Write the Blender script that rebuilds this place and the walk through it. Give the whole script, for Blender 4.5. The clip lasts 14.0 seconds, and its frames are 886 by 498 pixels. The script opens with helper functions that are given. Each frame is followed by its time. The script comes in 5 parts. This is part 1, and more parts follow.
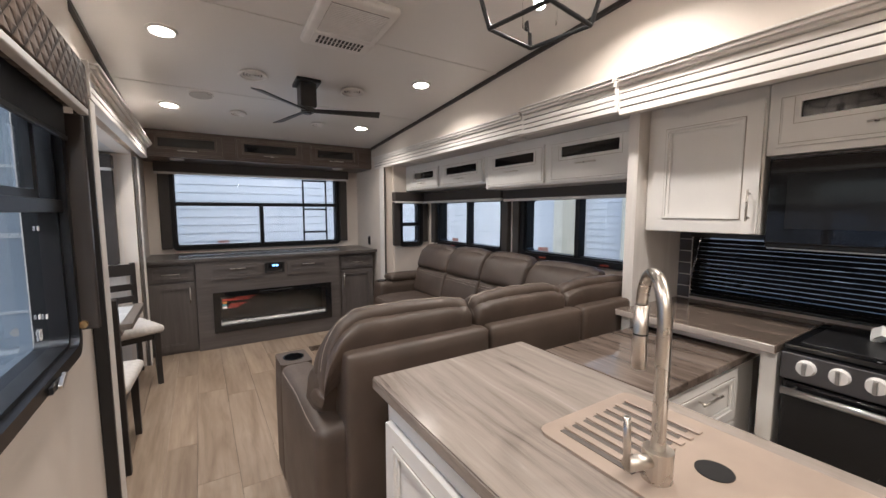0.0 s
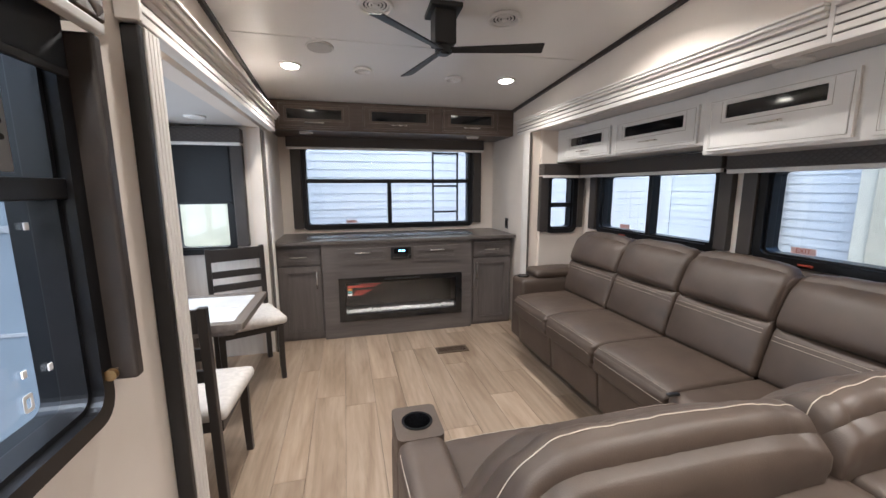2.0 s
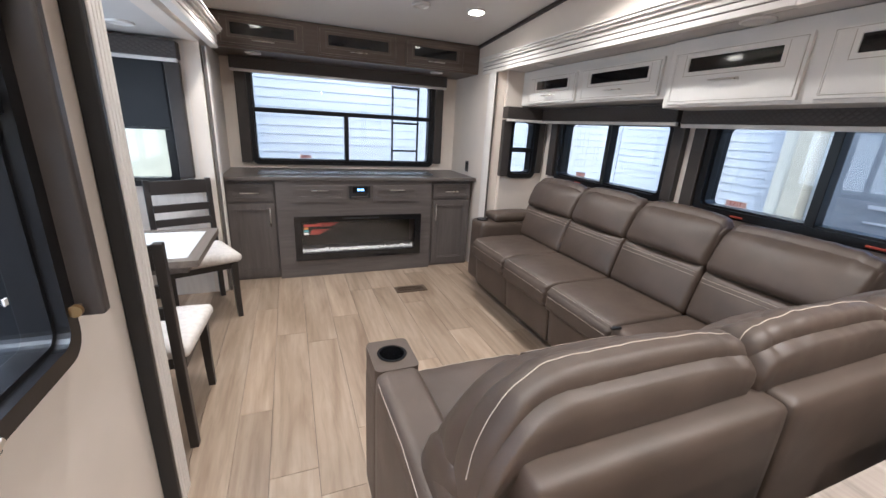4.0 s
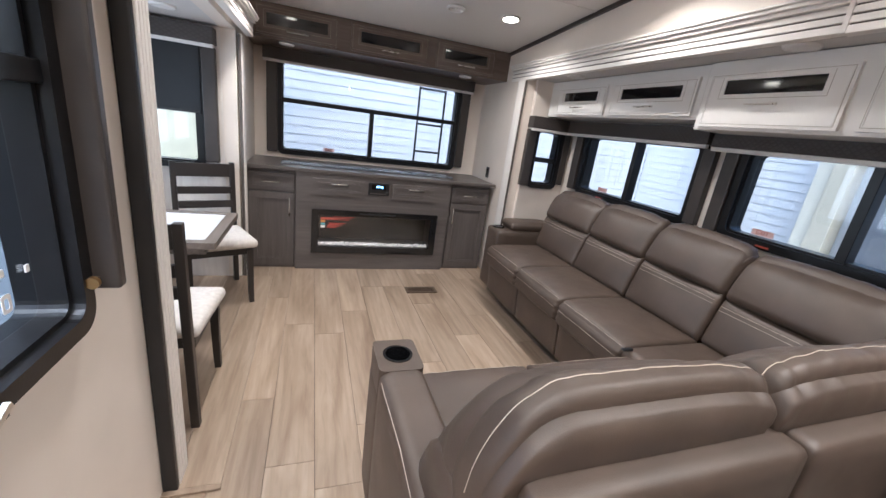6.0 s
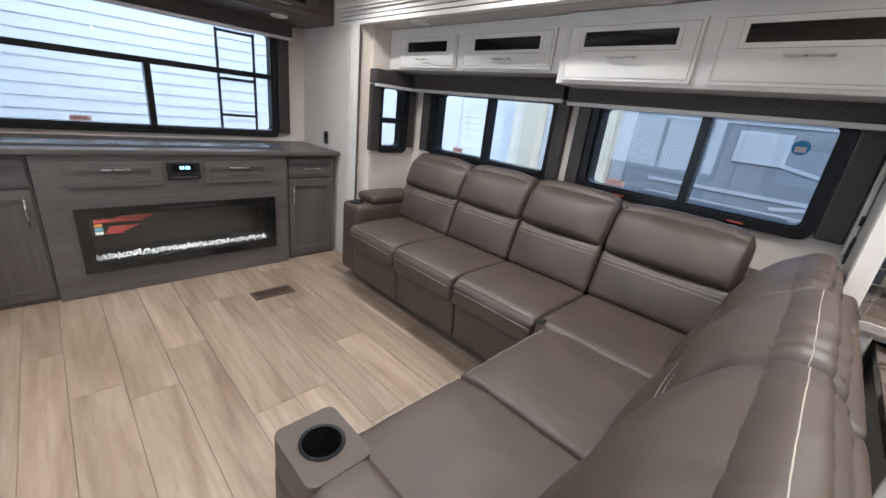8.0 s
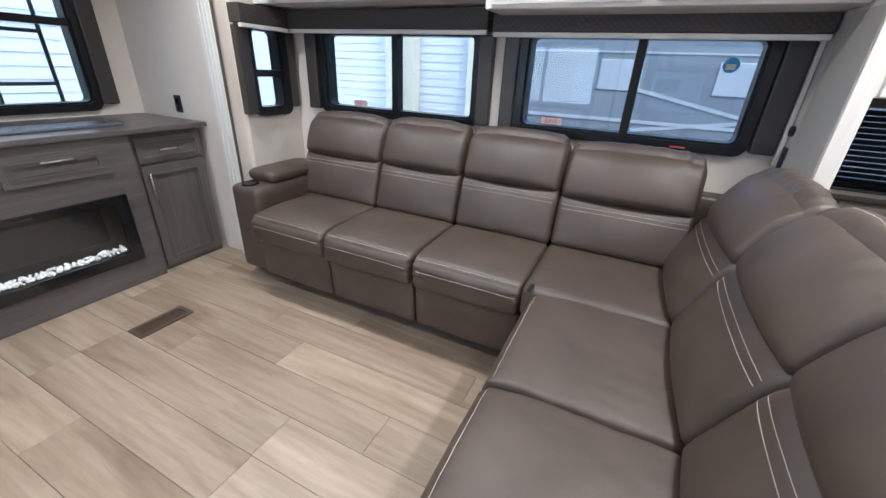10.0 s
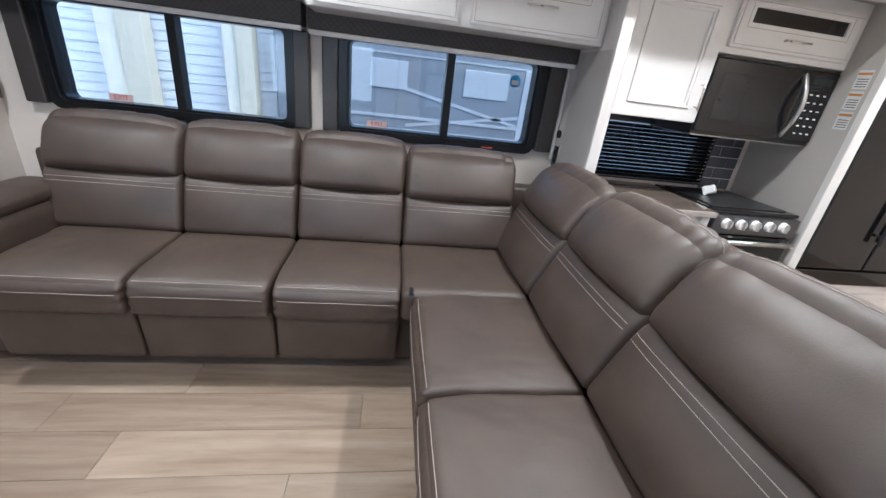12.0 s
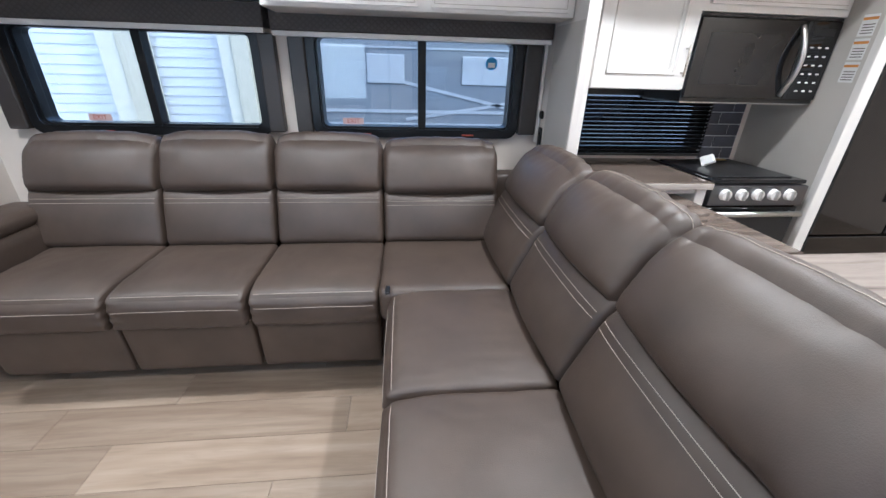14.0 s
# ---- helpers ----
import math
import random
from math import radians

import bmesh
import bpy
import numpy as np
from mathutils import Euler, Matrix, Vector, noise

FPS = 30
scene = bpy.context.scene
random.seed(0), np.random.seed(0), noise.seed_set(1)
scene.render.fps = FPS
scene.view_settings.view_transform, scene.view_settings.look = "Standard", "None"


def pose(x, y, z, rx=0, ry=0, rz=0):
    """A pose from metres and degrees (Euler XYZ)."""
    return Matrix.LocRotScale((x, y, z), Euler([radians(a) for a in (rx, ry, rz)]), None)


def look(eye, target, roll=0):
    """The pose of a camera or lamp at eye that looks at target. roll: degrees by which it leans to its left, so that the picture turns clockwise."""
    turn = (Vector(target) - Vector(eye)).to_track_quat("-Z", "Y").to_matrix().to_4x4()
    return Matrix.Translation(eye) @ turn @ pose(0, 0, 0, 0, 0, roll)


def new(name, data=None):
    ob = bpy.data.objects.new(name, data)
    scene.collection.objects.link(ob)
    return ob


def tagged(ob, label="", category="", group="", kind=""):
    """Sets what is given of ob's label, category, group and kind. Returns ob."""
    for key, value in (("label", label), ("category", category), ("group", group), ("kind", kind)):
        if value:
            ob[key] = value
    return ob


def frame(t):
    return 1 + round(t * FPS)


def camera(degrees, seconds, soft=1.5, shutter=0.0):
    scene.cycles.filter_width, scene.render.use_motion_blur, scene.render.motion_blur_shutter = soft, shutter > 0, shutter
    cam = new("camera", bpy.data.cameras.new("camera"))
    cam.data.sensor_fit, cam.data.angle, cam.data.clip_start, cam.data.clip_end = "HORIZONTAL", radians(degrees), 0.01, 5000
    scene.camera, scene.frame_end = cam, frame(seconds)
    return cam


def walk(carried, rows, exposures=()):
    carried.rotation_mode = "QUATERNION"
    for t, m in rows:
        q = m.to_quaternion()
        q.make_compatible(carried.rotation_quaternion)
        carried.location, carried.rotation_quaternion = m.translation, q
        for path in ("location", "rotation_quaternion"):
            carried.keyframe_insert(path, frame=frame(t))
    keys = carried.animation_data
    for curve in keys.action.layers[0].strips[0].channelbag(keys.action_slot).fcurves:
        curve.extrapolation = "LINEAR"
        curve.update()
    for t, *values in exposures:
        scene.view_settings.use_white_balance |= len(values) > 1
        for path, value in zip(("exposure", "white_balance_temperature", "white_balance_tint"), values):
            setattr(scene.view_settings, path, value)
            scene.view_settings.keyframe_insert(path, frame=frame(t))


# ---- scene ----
LAMP_W = 6.0
WINDOW_W = 4.5
EXPOSURES = [(0.0, 0.84, 5650, 10), (0.5, 0.80, 5700, 10), (1.5, 1.12, 5600, 9), (3.0, 1.42, 5380, 9), (6.5, 1.38, 5350, 10), (8.0, 1.36, 5200, 7), (10.5, 1.58, 5000, 5), (12.0, 1.50, 4980, 6), (14.0, 1.58, 4930, 6)]
cam = camera(97.8, 14.0, 1.5, 0.0)
PATH = [
    (0, (0.176, 0.129, 1.442), (1.238, 1.812, 1.25), -0.0),
    (0.2, (0.229, 0.208, 1.455), (1.059, 2.022, 1.308), 0.1),
    (0.5, (0.322, 0.306, 1.466), (0.915, 2.213, 1.346), -0.3),
    (1, (0.324, 0.596, 1.462), (0.839, 2.521, 1.291), -0.5),
    (1.5, (0.328, 0.844, 1.456), (0.807, 2.771, 1.218), -0.4),
    (2, (0.352, 1.011, 1.463), (0.835, 2.926, 1.146), -0.2),
    (2.5, (0.288, 1.087, 1.459), (0.887, 2.944, 1.022), 0.5),
    (3, (0.214, 1.081, 1.464), (0.937, 2.855, 0.89), 1.9),
    (3.2, (0.206, 1.073, 1.463), (0.95, 2.828, 0.857), 2.1),
    (5.3, (0.381, 0.963, 1.452), (0.994, 2.775, 0.869), 6.3),
    (5.5, (0.35, 0.979, 1.45), (0.966, 2.788, 0.86), 6.8),
    (6, (0.259, 1.039, 1.456), (0.908, 2.836, 0.866), 7.6),
    (6.5, (0.247, 1.11, 1.446), (0.963, 2.879, 0.85), 7.8),
    (7, (0.349, 1.245, 1.427), (1.225, 2.923, 0.783), 7.2),
    (7.5, (0.312, 1.406, 1.413), (1.481, 2.886, 0.748), 7.1),
    (8, (0.226, 1.559, 1.422), (1.591, 2.857, 0.75), 6.7),
    (8.2, (0.244, 1.613, 1.416), (1.644, 2.866, 0.729), 6.4),
    (10.3, (0.322, 2.104, 1.363), (2.031, 2.726, 0.531), 2.7),
    (10.5, (0.359, 2.143, 1.362), (2.123, 2.629, 0.554), 3.1),
    (11, (0.347, 2.311, 1.38), (2.188, 2.308, 0.598), 4.4),
    (11.5, (0.301, 2.408, 1.389), (2.129, 2.211, 0.602), 5.7),
    (12, (0.276, 2.425, 1.395), (2.089, 2.132, 0.602), 7.0),
    (12.5, (0.267, 2.398, 1.381), (2.048, 2.05, 0.538), 6.5),
    (13, (0.291, 2.342, 1.369), (2.035, 1.956, 0.47), 5.3),
    (13.5, (0.306, 2.27, 1.39), (2.071, 1.943, 0.507), 3.5),
    (14, (0.306, 2.225, 1.398), (2.112, 2.034, 0.56), 1.6),
]
walk(cam, [(t, look(eye, target, roll)) for t, eye, target, roll in PATH], EXPOSURES)

# ---- world, sun and exposure ----
world = bpy.data.worlds.new("overcast_sky")
scene.world = world
world.use_nodes = True
_n = world.node_tree.nodes
_sky = _n.new("ShaderNodeTexSky")
_sky.sky_type, _sky.sun_disc = "NISHITA", False
_sky.sun_elevation, _sky.sun_rotation = radians(50), radians(200)
_sky.air_density, _sky.dust_density = 1.0, 3.0
_n["Background"].inputs["Strength"].default_value = 0.15
world.node_tree.links.new(_sky.outputs[0], _n["Background"].inputs["Color"])

sun_data = bpy.data.lights.new("sun", "SUN")
sun_data.energy, sun_data.angle, sun_data.color = 1.5, radians(40), (1.0, 0.97, 0.92)
sun = new("sun", sun_data)
sun.matrix_world = look((0, 0, 30), (14, 9, 4))

WARM = (1.0, 0.86, 0.70)


def down_lamp(x, y, z, watts, size=0.09, color=WARM):
    """The light of one recessed ceiling lamp."""
    data = bpy.data.lights.new("lamp_light", "AREA")
    data.shape, data.size, data.energy, data.color = "DISK", size, watts, color
    data.spread = radians(140)
    ob = new("lamp_light", data)
    ob.location = (x, y, z)
    return ob


def window_fill_lamp(x, y, z, w, h, watts, color=(0.94, 0.98, 1.0)):
    """An area lamp added at a side window opening in place of sky light."""
    data = bpy.data.lights.new("window_fill_lamp", "AREA")
    data.shape, data.size, data.size_y, data.energy, data.color = "RECTANGLE", w, h, watts, color
    ob = new("window_fill_lamp", data)
    ob.matrix_world = look((x, y, z), (x + 1.0, y, z))
    return ob


# ---- plan ----
XN = -0.25                                    # near part of the left wall
XL, XR, YR, YF = -0.30, 2.10, 5.47, -2.6      # body walls, rear wall, front wall
SX, SY = 2.68, 4.45                           # slide-out: outer wall, end wall
SZ = 1.99                                     # slide-out ceiling
LX, LY0, LY1 = -1.08, 2.52, 4.55              # dinette slide-out


def ceil_z(y):
    return 2.25 + 0.082 * (4.9 - max(y, 0.0))


# ---- materials ----
def _tree(name):
    m = bpy.data.materials.new(name)
    m.use_nodes = True
    t = m.node_tree
    return m, t, t.nodes["Principled BSDF"]


def _coords(t, scale=(1, 1, 1), rand=False):
    c = t.nodes.new("ShaderNodeTexCoord")
    mp = t.nodes.new("ShaderNodeMapping")
    mp.inputs["Scale"].default_value = scale
    t.links.new(c.outputs["Object"], mp.inputs["Vector"])
    if rand:
        oi = t.nodes.new("ShaderNodeObjectInfo")
        mul = t.nodes.new("ShaderNodeVectorMath")
        mul.operation = "SCALE"
        mul.inputs[0].default_value = (37.0, 17.0, 53.0)
        t.links.new(oi.outputs["Random"], mul.inputs["Scale"])
        t.links.new(mul.outputs[0], mp.inputs["Location"])
    return mp.outputs["Vector"]


def _noise(t, vec, scale, detail=4.0, rough=0.55, dist=0.0):
    n = t.nodes.new("ShaderNodeTexNoise")
    n.inputs["Scale"].default_value = scale
    n.inputs["Detail"].default_value = detail
    n.inputs["Roughness"].default_value = rough
    n.inputs["Distortion"].default_value = dist
    t.links.new(vec, n.inputs["Vector"])
    return n.outputs["Fac"]


def _ramp(t, fac, stops):
    r = t.nodes.new("ShaderNodeValToRGB")
    e = r.color_ramp.elements
    while len(e) < len(stops):
        e.new(0.5)
    for k, (pos, col) in enumerate(stops):
        e[k].position, e[k].color = pos, (*col, 1)
    t.links.new(fac, r.inputs["Fac"])
    return r.outputs["Color"]


def _bump(t, b, fac, strength, dist):
    n = t.nodes.new("ShaderNodeBump")
    n.inputs["Strength"].default_value, n.inputs["Distance"].default_value = strength, dist
    t.links.new(fac, n.inputs["Height"])
    t.links.new(n.outputs["Normal"], b.inputs["Normal"])


def surface(name, color, rough=0.5, metal=0.0, vary=0.08, scale=6.0, grain=120.0, bump=0.05, stretch=(1, 1, 1), spec=0.5, coat=0.0, rvary=0.05):
    """A plain painted, plastic or metal surface with faint mottling and fine relief."""
    m, t, b = _tree(name)
    v = _coords(t, stretch)
    lo, hi = tuple(c * (1 - vary) for c in color), tuple(min(1, c * (1 + vary)) for c in color)
    t.links.new(_ramp(t, _noise(t, v, scale), [(0.3, lo), (0.7, hi)]), b.inputs["Base Color"])
    r = t.nodes.new("ShaderNodeMapRange")
    r.inputs["To Min"].default_value, r.inputs["To Max"].default_value = max(0, rough - rvary), min(1, rough + rvary)
    t.links.new(_noise(t, v, scale * 2.3), r.inputs["Value"])
    t.links.new(r.outputs[0], b.inputs["Roughness"])
    b.inputs["Metallic"].default_value = metal
    b.inputs["Specular IOR Level"].default_value = spec
    b.inputs["Coat Weight"].default_value = coat
    if bump:
        _bump(t, b, _noise(t, v, grain, 2.0), bump, 0.002)
    return m


def grained(name, dark, mid, light, axis="z", rough=0.45, fine=40.0, bump=0.08, rand=False, spec=0.5):
    """Wood grain or printed grain that runs along one axis."""
    m, t, b = _tree(name)
    k = {"x": (0.07, 1, 1), "y": (1, 0.07, 1), "z": (1, 1, 0.07)}[axis]
    v = _coords(t, k, rand)
    a = _noise(t, v, fine, 6.0, 0.6, 0.6)
    c = _noise(t, v, fine * 0.22, 3.0, 0.5, 0.9)
    mix = t.nodes.new("ShaderNodeMath")
    mix.operation = "MULTIPLY_ADD"
    mix.inputs[1].default_value = 0.5
    t.links.new(a, mix.inputs[0])
    half = t.nodes.new("ShaderNodeMath")
    half.operation = "MULTIPLY"
    half.inputs[1].default_value = 0.5
    t.links.new(c, half.inputs[0])
    t.links.new(half.outputs[0], mix.inputs[2])
    t.links.new(_ramp(t, mix.outputs[0], [(0.33, dark), (0.5, mid), (0.67, light)]), b.inputs["Base Color"])
    b.inputs["Roughness"].default_value = rough
    b.inputs["Specular IOR Level"].default_value = spec
    _bump(t, b, a, bump, 0.002)
    return m


def leather_material():
    m, t, b = _tree("leather")
    v = _coords(t)
    t.links.new(_ramp(t, _noise(t, v, 5.0, 5.0), [(0.3, (0.052, 0.0355, 0.0255)), (0.7, (0.079, 0.0545, 0.0400))]), b.inputs["Base Color"])
    vor = t.nodes.new("ShaderNodeTexVoronoi")
    vor.inputs["Scale"].default_value = 420.0
    t.links.new(v, vor.inputs["Vector"])
    add = t.nodes.new("ShaderNodeMath")
    add.operation = "MULTIPLY_ADD"
    add.inputs[1].default_value = 0.30
    t.links.new(vor.outputs["Distance"], add.inputs[0])
    t.links.new(_noise(t, v, 14.0, 3.0, 0.5, 0.4), add.inputs[2])
    _bump(t, b, add.outputs[0], 0.15, 0.006)
    r = t.nodes.new("ShaderNodeMapRange")
    r.inputs["To Min"].default_value, r.inputs["To Max"].default_value = 0.45, 0.58
    t.links.new(_noise(t, v, 9.0), r.inputs["Value"])
    t.links.new(r.outputs[0], b.inputs["Roughness"])
    b.inputs["Specular IOR Level"].default_value = 0.7
    return m


def plank_material():
    m, t, b = _tree("oak_vinyl_plank")
    v = _coords(t, (1, 0.11, 1), True)
    a = _noise(t, v, 30.0, 6.0, 0.6, 1.6)
    c = _noise(t, v, 5.0, 3.0, 0.5, 1.8)
    base = _ramp(t, c, [(0.28, (0.235, 0.168, 0.116)), (0.5, (0.345, 0.262, 0.192)), (0.75, (0.44, 0.346, 0.264))])
    grain = _ramp(t, a, [(0.34, (0.66, 0.64, 0.62)), (0.55, (1, 1, 1))])
    mul = t.nodes.new("ShaderNodeMix")
    mul.data_type, mul.blend_type = "RGBA", "MULTIPLY"
    mul.inputs["Factor"].default_value = 0.36
    t.links.new(base, mul.inputs["A"])
    t.links.new(grain, mul.inputs["B"])
    wv = t.nodes.new("ShaderNodeTexWave")
    wv.bands_direction = "X"
    wv.inputs["Scale"].default_value = 7.0
    wv.inputs["Distortion"].default_value = 9.0
    wv.inputs["Detail"].default_value = 2.0
    wv.inputs["Detail Scale"].default_value = 0.9
    t.links.new(v, wv.inputs["Vector"])
    ring = t.nodes.new("ShaderNodeMix")
    ring.data_type, ring.blend_type = "RGBA", "MULTIPLY"
    ring.inputs["Factor"].default_value = 0.32
    t.links.new(mul.outputs["Result"], ring.inputs["A"])
    t.links.new(_ramp(t, wv.outputs["Fac"], [(0.25, (0.80, 0.77, 0.73)), (0.62, (1, 1, 1))]), ring.inputs["B"])
    oi = t.nodes.new("ShaderNodeObjectInfo")
    hsv = t.nodes.new("ShaderNodeHueSaturation")
    mr = t.nodes.new("ShaderNodeMapRange")
    mr.inputs["To Min"].default_value, mr.inputs["To Max"].default_value = 0.84, 1.10
    t.links.new(oi.outputs["Random"], mr.inputs["Value"])
    t.links.new(mr.outputs[0], hsv.inputs["Value"])
    t.links.new(ring.outputs["Result"], hsv.inputs["Color"])
    t.links.new(hsv.outputs["Color"], b.inputs["Base Color"])
    b.inputs["Roughness"].default_value = 0.42
    _bump(t, b, a, 0.10, 0.002)
    return m


def counter_material(name, stops, rough, along):
    """Pressed laminate with long dark and pale streaks."""
    m, t, b = _tree(name)
    k = (1.0, 0.085, 1) if along == "y" else (0.085, 1.0, 1)
    v = _coords(t, k)
    warp = _noise(t, _coords(t, (1, 0.5, 1)), 2.2, 3.0)
    mixv = t.nodes.new("ShaderNodeVectorMath")
    mixv.operation = "MULTIPLY_ADD"
    mixv.inputs[1].default_value = (0.09, 0.05, 0.0)
    comb = t.nodes.new("ShaderNodeCombineXYZ")
    t.links.new(warp, comb.inputs[0])
    t.links.new(warp, comb.inputs[1])
    t.links.new(comb.outputs[0], mixv.inputs[0])
    t.links.new(v, mixv.inputs[2])
    a = _noise(t, mixv.outputs[0], 20.0, 9.0, 0.70, 0.35)
    t.links.new(_ramp(t, a, stops), b.inputs["Base Color"])
    b.inputs["Roughness"].default_value = rough
    return m


def glass_material(name, tint=(1, 1, 1), rough=0.0):
    m, t, b = _tree(name)
    b.inputs["Base Color"].default_value = (*tint, 1)
    b.inputs["Transmission Weight"].default_value = 1.0
    b.inputs["Roughness"].default_value = rough
    b.inputs["IOR"].default_value = 1.45
    return m


def glow_material(name, color, strength):
    m, t, b = _tree(name)
    b.inputs["Base Color"].default_value = (*color, 1)
    b.inputs["Emission Color"].default_value = (*color, 1)
    b.inputs["Emission Strength"].default_value = strength
    return m




def quilt_material(name, color, line, scale, bump):
    """Fabric stitched in diamonds."""
    m, t, b = _tree(name)
    c = t.nodes.new("ShaderNodeTexCoord")
    facs = []
    for turn in (40, -40):
        mp = t.nodes.new("ShaderNodeMapping")
        mp.inputs["Rotation"].default_value = (radians(turn), radians(turn) * 0.6, 0)
        t.links.new(c.outputs["Object"], mp.inputs["Vector"])
        w = t.nodes.new("ShaderNodeTexWave")
        w.bands_direction = "Z"
        w.inputs["Scale"].default_value = scale
        w.inputs["Distortion"].default_value = 0.4
        t.links.new(mp.outputs["Vector"], w.inputs["Vector"])
        p = t.nodes.new("ShaderNodeMath")
        p.operation = "POWER"
        p.inputs[1].default_value = 0.35
        t.links.new(w.outputs["Fac"], p.inputs[0])
        facs.append(p.outputs[0])
    mn = t.nodes.new("ShaderNodeMath")
    mn.operation = "MINIMUM"
    t.links.new(facs[0], mn.inputs[0])
    t.links.new(facs[1], mn.inputs[1])
    t.links.new(_ramp(t, mn.outputs[0], [(0.25, line), (0.75, color)]), b.inputs["Base Color"])
    b.inputs["Roughness"].default_value = 0.55
    _bump(t, b, mn.outputs[0], bump, 0.006)
    return m


M_WALL = surface("wallboard_cream", (0.70, 0.63, 0.56), 0.55, vary=0.04, scale=3.0, grain=260, bump=0.08)
M_WALL_GREY = surface("wallboard_greige", (0.52, 0.49, 0.45), 0.55, vary=0.04, scale=3.0, grain=260, bump=0.08)
M_CASING = grained("whitewashed_casing", (0.66, 0.62, 0.58), (0.72, 0.68, 0.64), (0.78, 0.75, 0.71), "z", 0.5, 60, 0.04)
M_FASCIA = grained("white_fascia", (0.70, 0.66, 0.61), (0.76, 0.72, 0.68), (0.80, 0.77, 0.73), "y", 0.45, 60, 0.04)
M_CEIL = surface("ceiling_panel_white", (0.72, 0.70, 0.68), 0.30, vary=0.012, scale=0.7, grain=60, bump=0.02, rvary=0.015)
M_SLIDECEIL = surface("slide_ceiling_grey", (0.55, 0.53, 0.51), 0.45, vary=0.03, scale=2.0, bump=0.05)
M_TRIM = surface("dark_brown_trim", (0.030, 0.023, 0.019), 0.42, vary=0.15)
M_CAB = grained("grey_brown_cabinet", (0.078, 0.067, 0.062), (0.102, 0.088, 0.082), (0.128, 0.112, 0.104), "z", 0.42, 55, 0.06)
M_CABH = grained("grey_brown_cabinet_cross", (0.078, 0.067, 0.062), (0.102, 0.088, 0.082), (0.128, 0.112, 0.104), "x", 0.42, 55, 0.06)
M_OVER = grained("walnut_overhead", (0.070, 0.050, 0.039), (0.105, 0.076, 0.060), (0.140, 0.105, 0.083), "x", 0.38, 55, 0.06)
M_DESK = grained("dark_counter_top", (0.055, 0.047, 0.043), (0.085, 0.074, 0.068), (0.12, 0.105, 0.097), "x", 0.3, 45, 0.04)
M_WHITE = surface("white_cabinet_paint", (0.74, 0.72, 0.69), 0.38, vary=0.03, scale=4.0, grain=150, bump=0.04)
M_STRIPE = surface("groove_dark", (0.10, 0.085, 0.075), 0.6)
M_BLACK = surface("black_plastic", (0.012, 0.012, 0.013), 0.35, vary=0.2)
M_FRAME = surface("black_window_frame", (0.008, 0.008, 0.009), 0.32, vary=0.2, spec=0.35)
M_FABRIC = quilt_material("valance_fabric_brown", (0.060, 0.050, 0.045), (0.045, 0.037, 0.033), 16.0, 0.25)
M_QUILT = quilt_material("quilted_fabric_tan", (0.12, 0.085, 0.064), (0.06, 0.042, 0.032), 7.0, 0.8)
M_SHADE = surface("roller_shade_black", (0.012, 0.014, 0.017), 0.6, vary=0.1)
M_SHADEBAR = surface("shade_bar_white", (0.74, 0.72, 0.70), 0.45)
M_LEATHER = leather_material()
M_STITCH = surface("stitch_thread", (0.46, 0.40, 0.34), 0.7, bump=0)
M_PLANK = plank_material()
M_COUNTER = counter_material("streaked_laminate", [(0.31, (0.065, 0.052, 0.044)), (0.385, (0.20, 0.168, 0.145)), (0.48, (0.275, 0.235, 0.205)), (0.62, (0.32, 0.278, 0.245)), (0.74, (0.41, 0.37, 0.335))], 0.16, "y")
M_POLISHED = counter_material("polished_brown_laminate", [(0.34, (0.055, 0.042, 0.035)), (0.45, (0.115, 0.088, 0.072)), (0.60, (0.17, 0.135, 0.112)), (0.78, (0.25, 0.205, 0.175))], 0.06, "y")
M_NICKEL = surface("brushed_nickel", (0.62, 0.58, 0.53), 0.28, 1.0, vary=0.05, grain=300)
M_STEEL = surface("stainless_steel", (0.55, 0.55, 0.55), 0.3, 1.0, vary=0.05, stretch=(1, 0.05, 1))
M_GLASS = glass_material("clear_glass")
M_PANE = glass_material("tinted_window_glass", (0.79, 0.84, 0.865))
M_PRIVACY = glass_material("privacy_window_glass", (0.84, 0.90, 0.94))
M_PANEL = surface("panel_leatherette_brown", (0.045, 0.038, 0.034), 0.38, vary=0.1, scale=10, grain=350, bump=0.1)
M_DARKGLASS = surface("smoked_glass", (0.008, 0.008, 0.009), 0.06, vary=0.1, bump=0, spec=0.6)
M_CUP = surface("cup_holder_plastic", (0.008, 0.008, 0.009), 0.18, bump=0)
M_LIGHT = glow_material("lamp_lens", (1.0, 0.86, 0.66), 14.0)
M_LIGHTRIM = surface("lamp_rim_white", (0.74, 0.72, 0.70), 0.4)


# ---- mesh helpers ----
def link_up(name, bm, material, parent=None, label="", smooth=False):
    me = bpy.data.meshes.new(name)
    bmesh.ops.recalc_face_normals(bm, faces=bm.faces)
    bm.to_mesh(me)
    bm.free()
    me.materials.append(material)
    if smooth:
        me.polygons.foreach_set("use_smooth", [True] * len(me.polygons))
    ob = new(name, me)
    if parent:
        ob.parent = parent
        if not parent.parent:
            ob.matrix_parent_inverse = parent.matrix_basis.inverted()
    if label:
        ob["label"] = label
    return ob


def part(name, bm, material, parent, label="", smooth=False):
    return link_up(name, bm, material, parent, label, smooth)


def structure(name, bm, material, label, category, smooth=False):
    return tagged(link_up(name, bm, material, None, "", smooth), label, category, kind="structure")


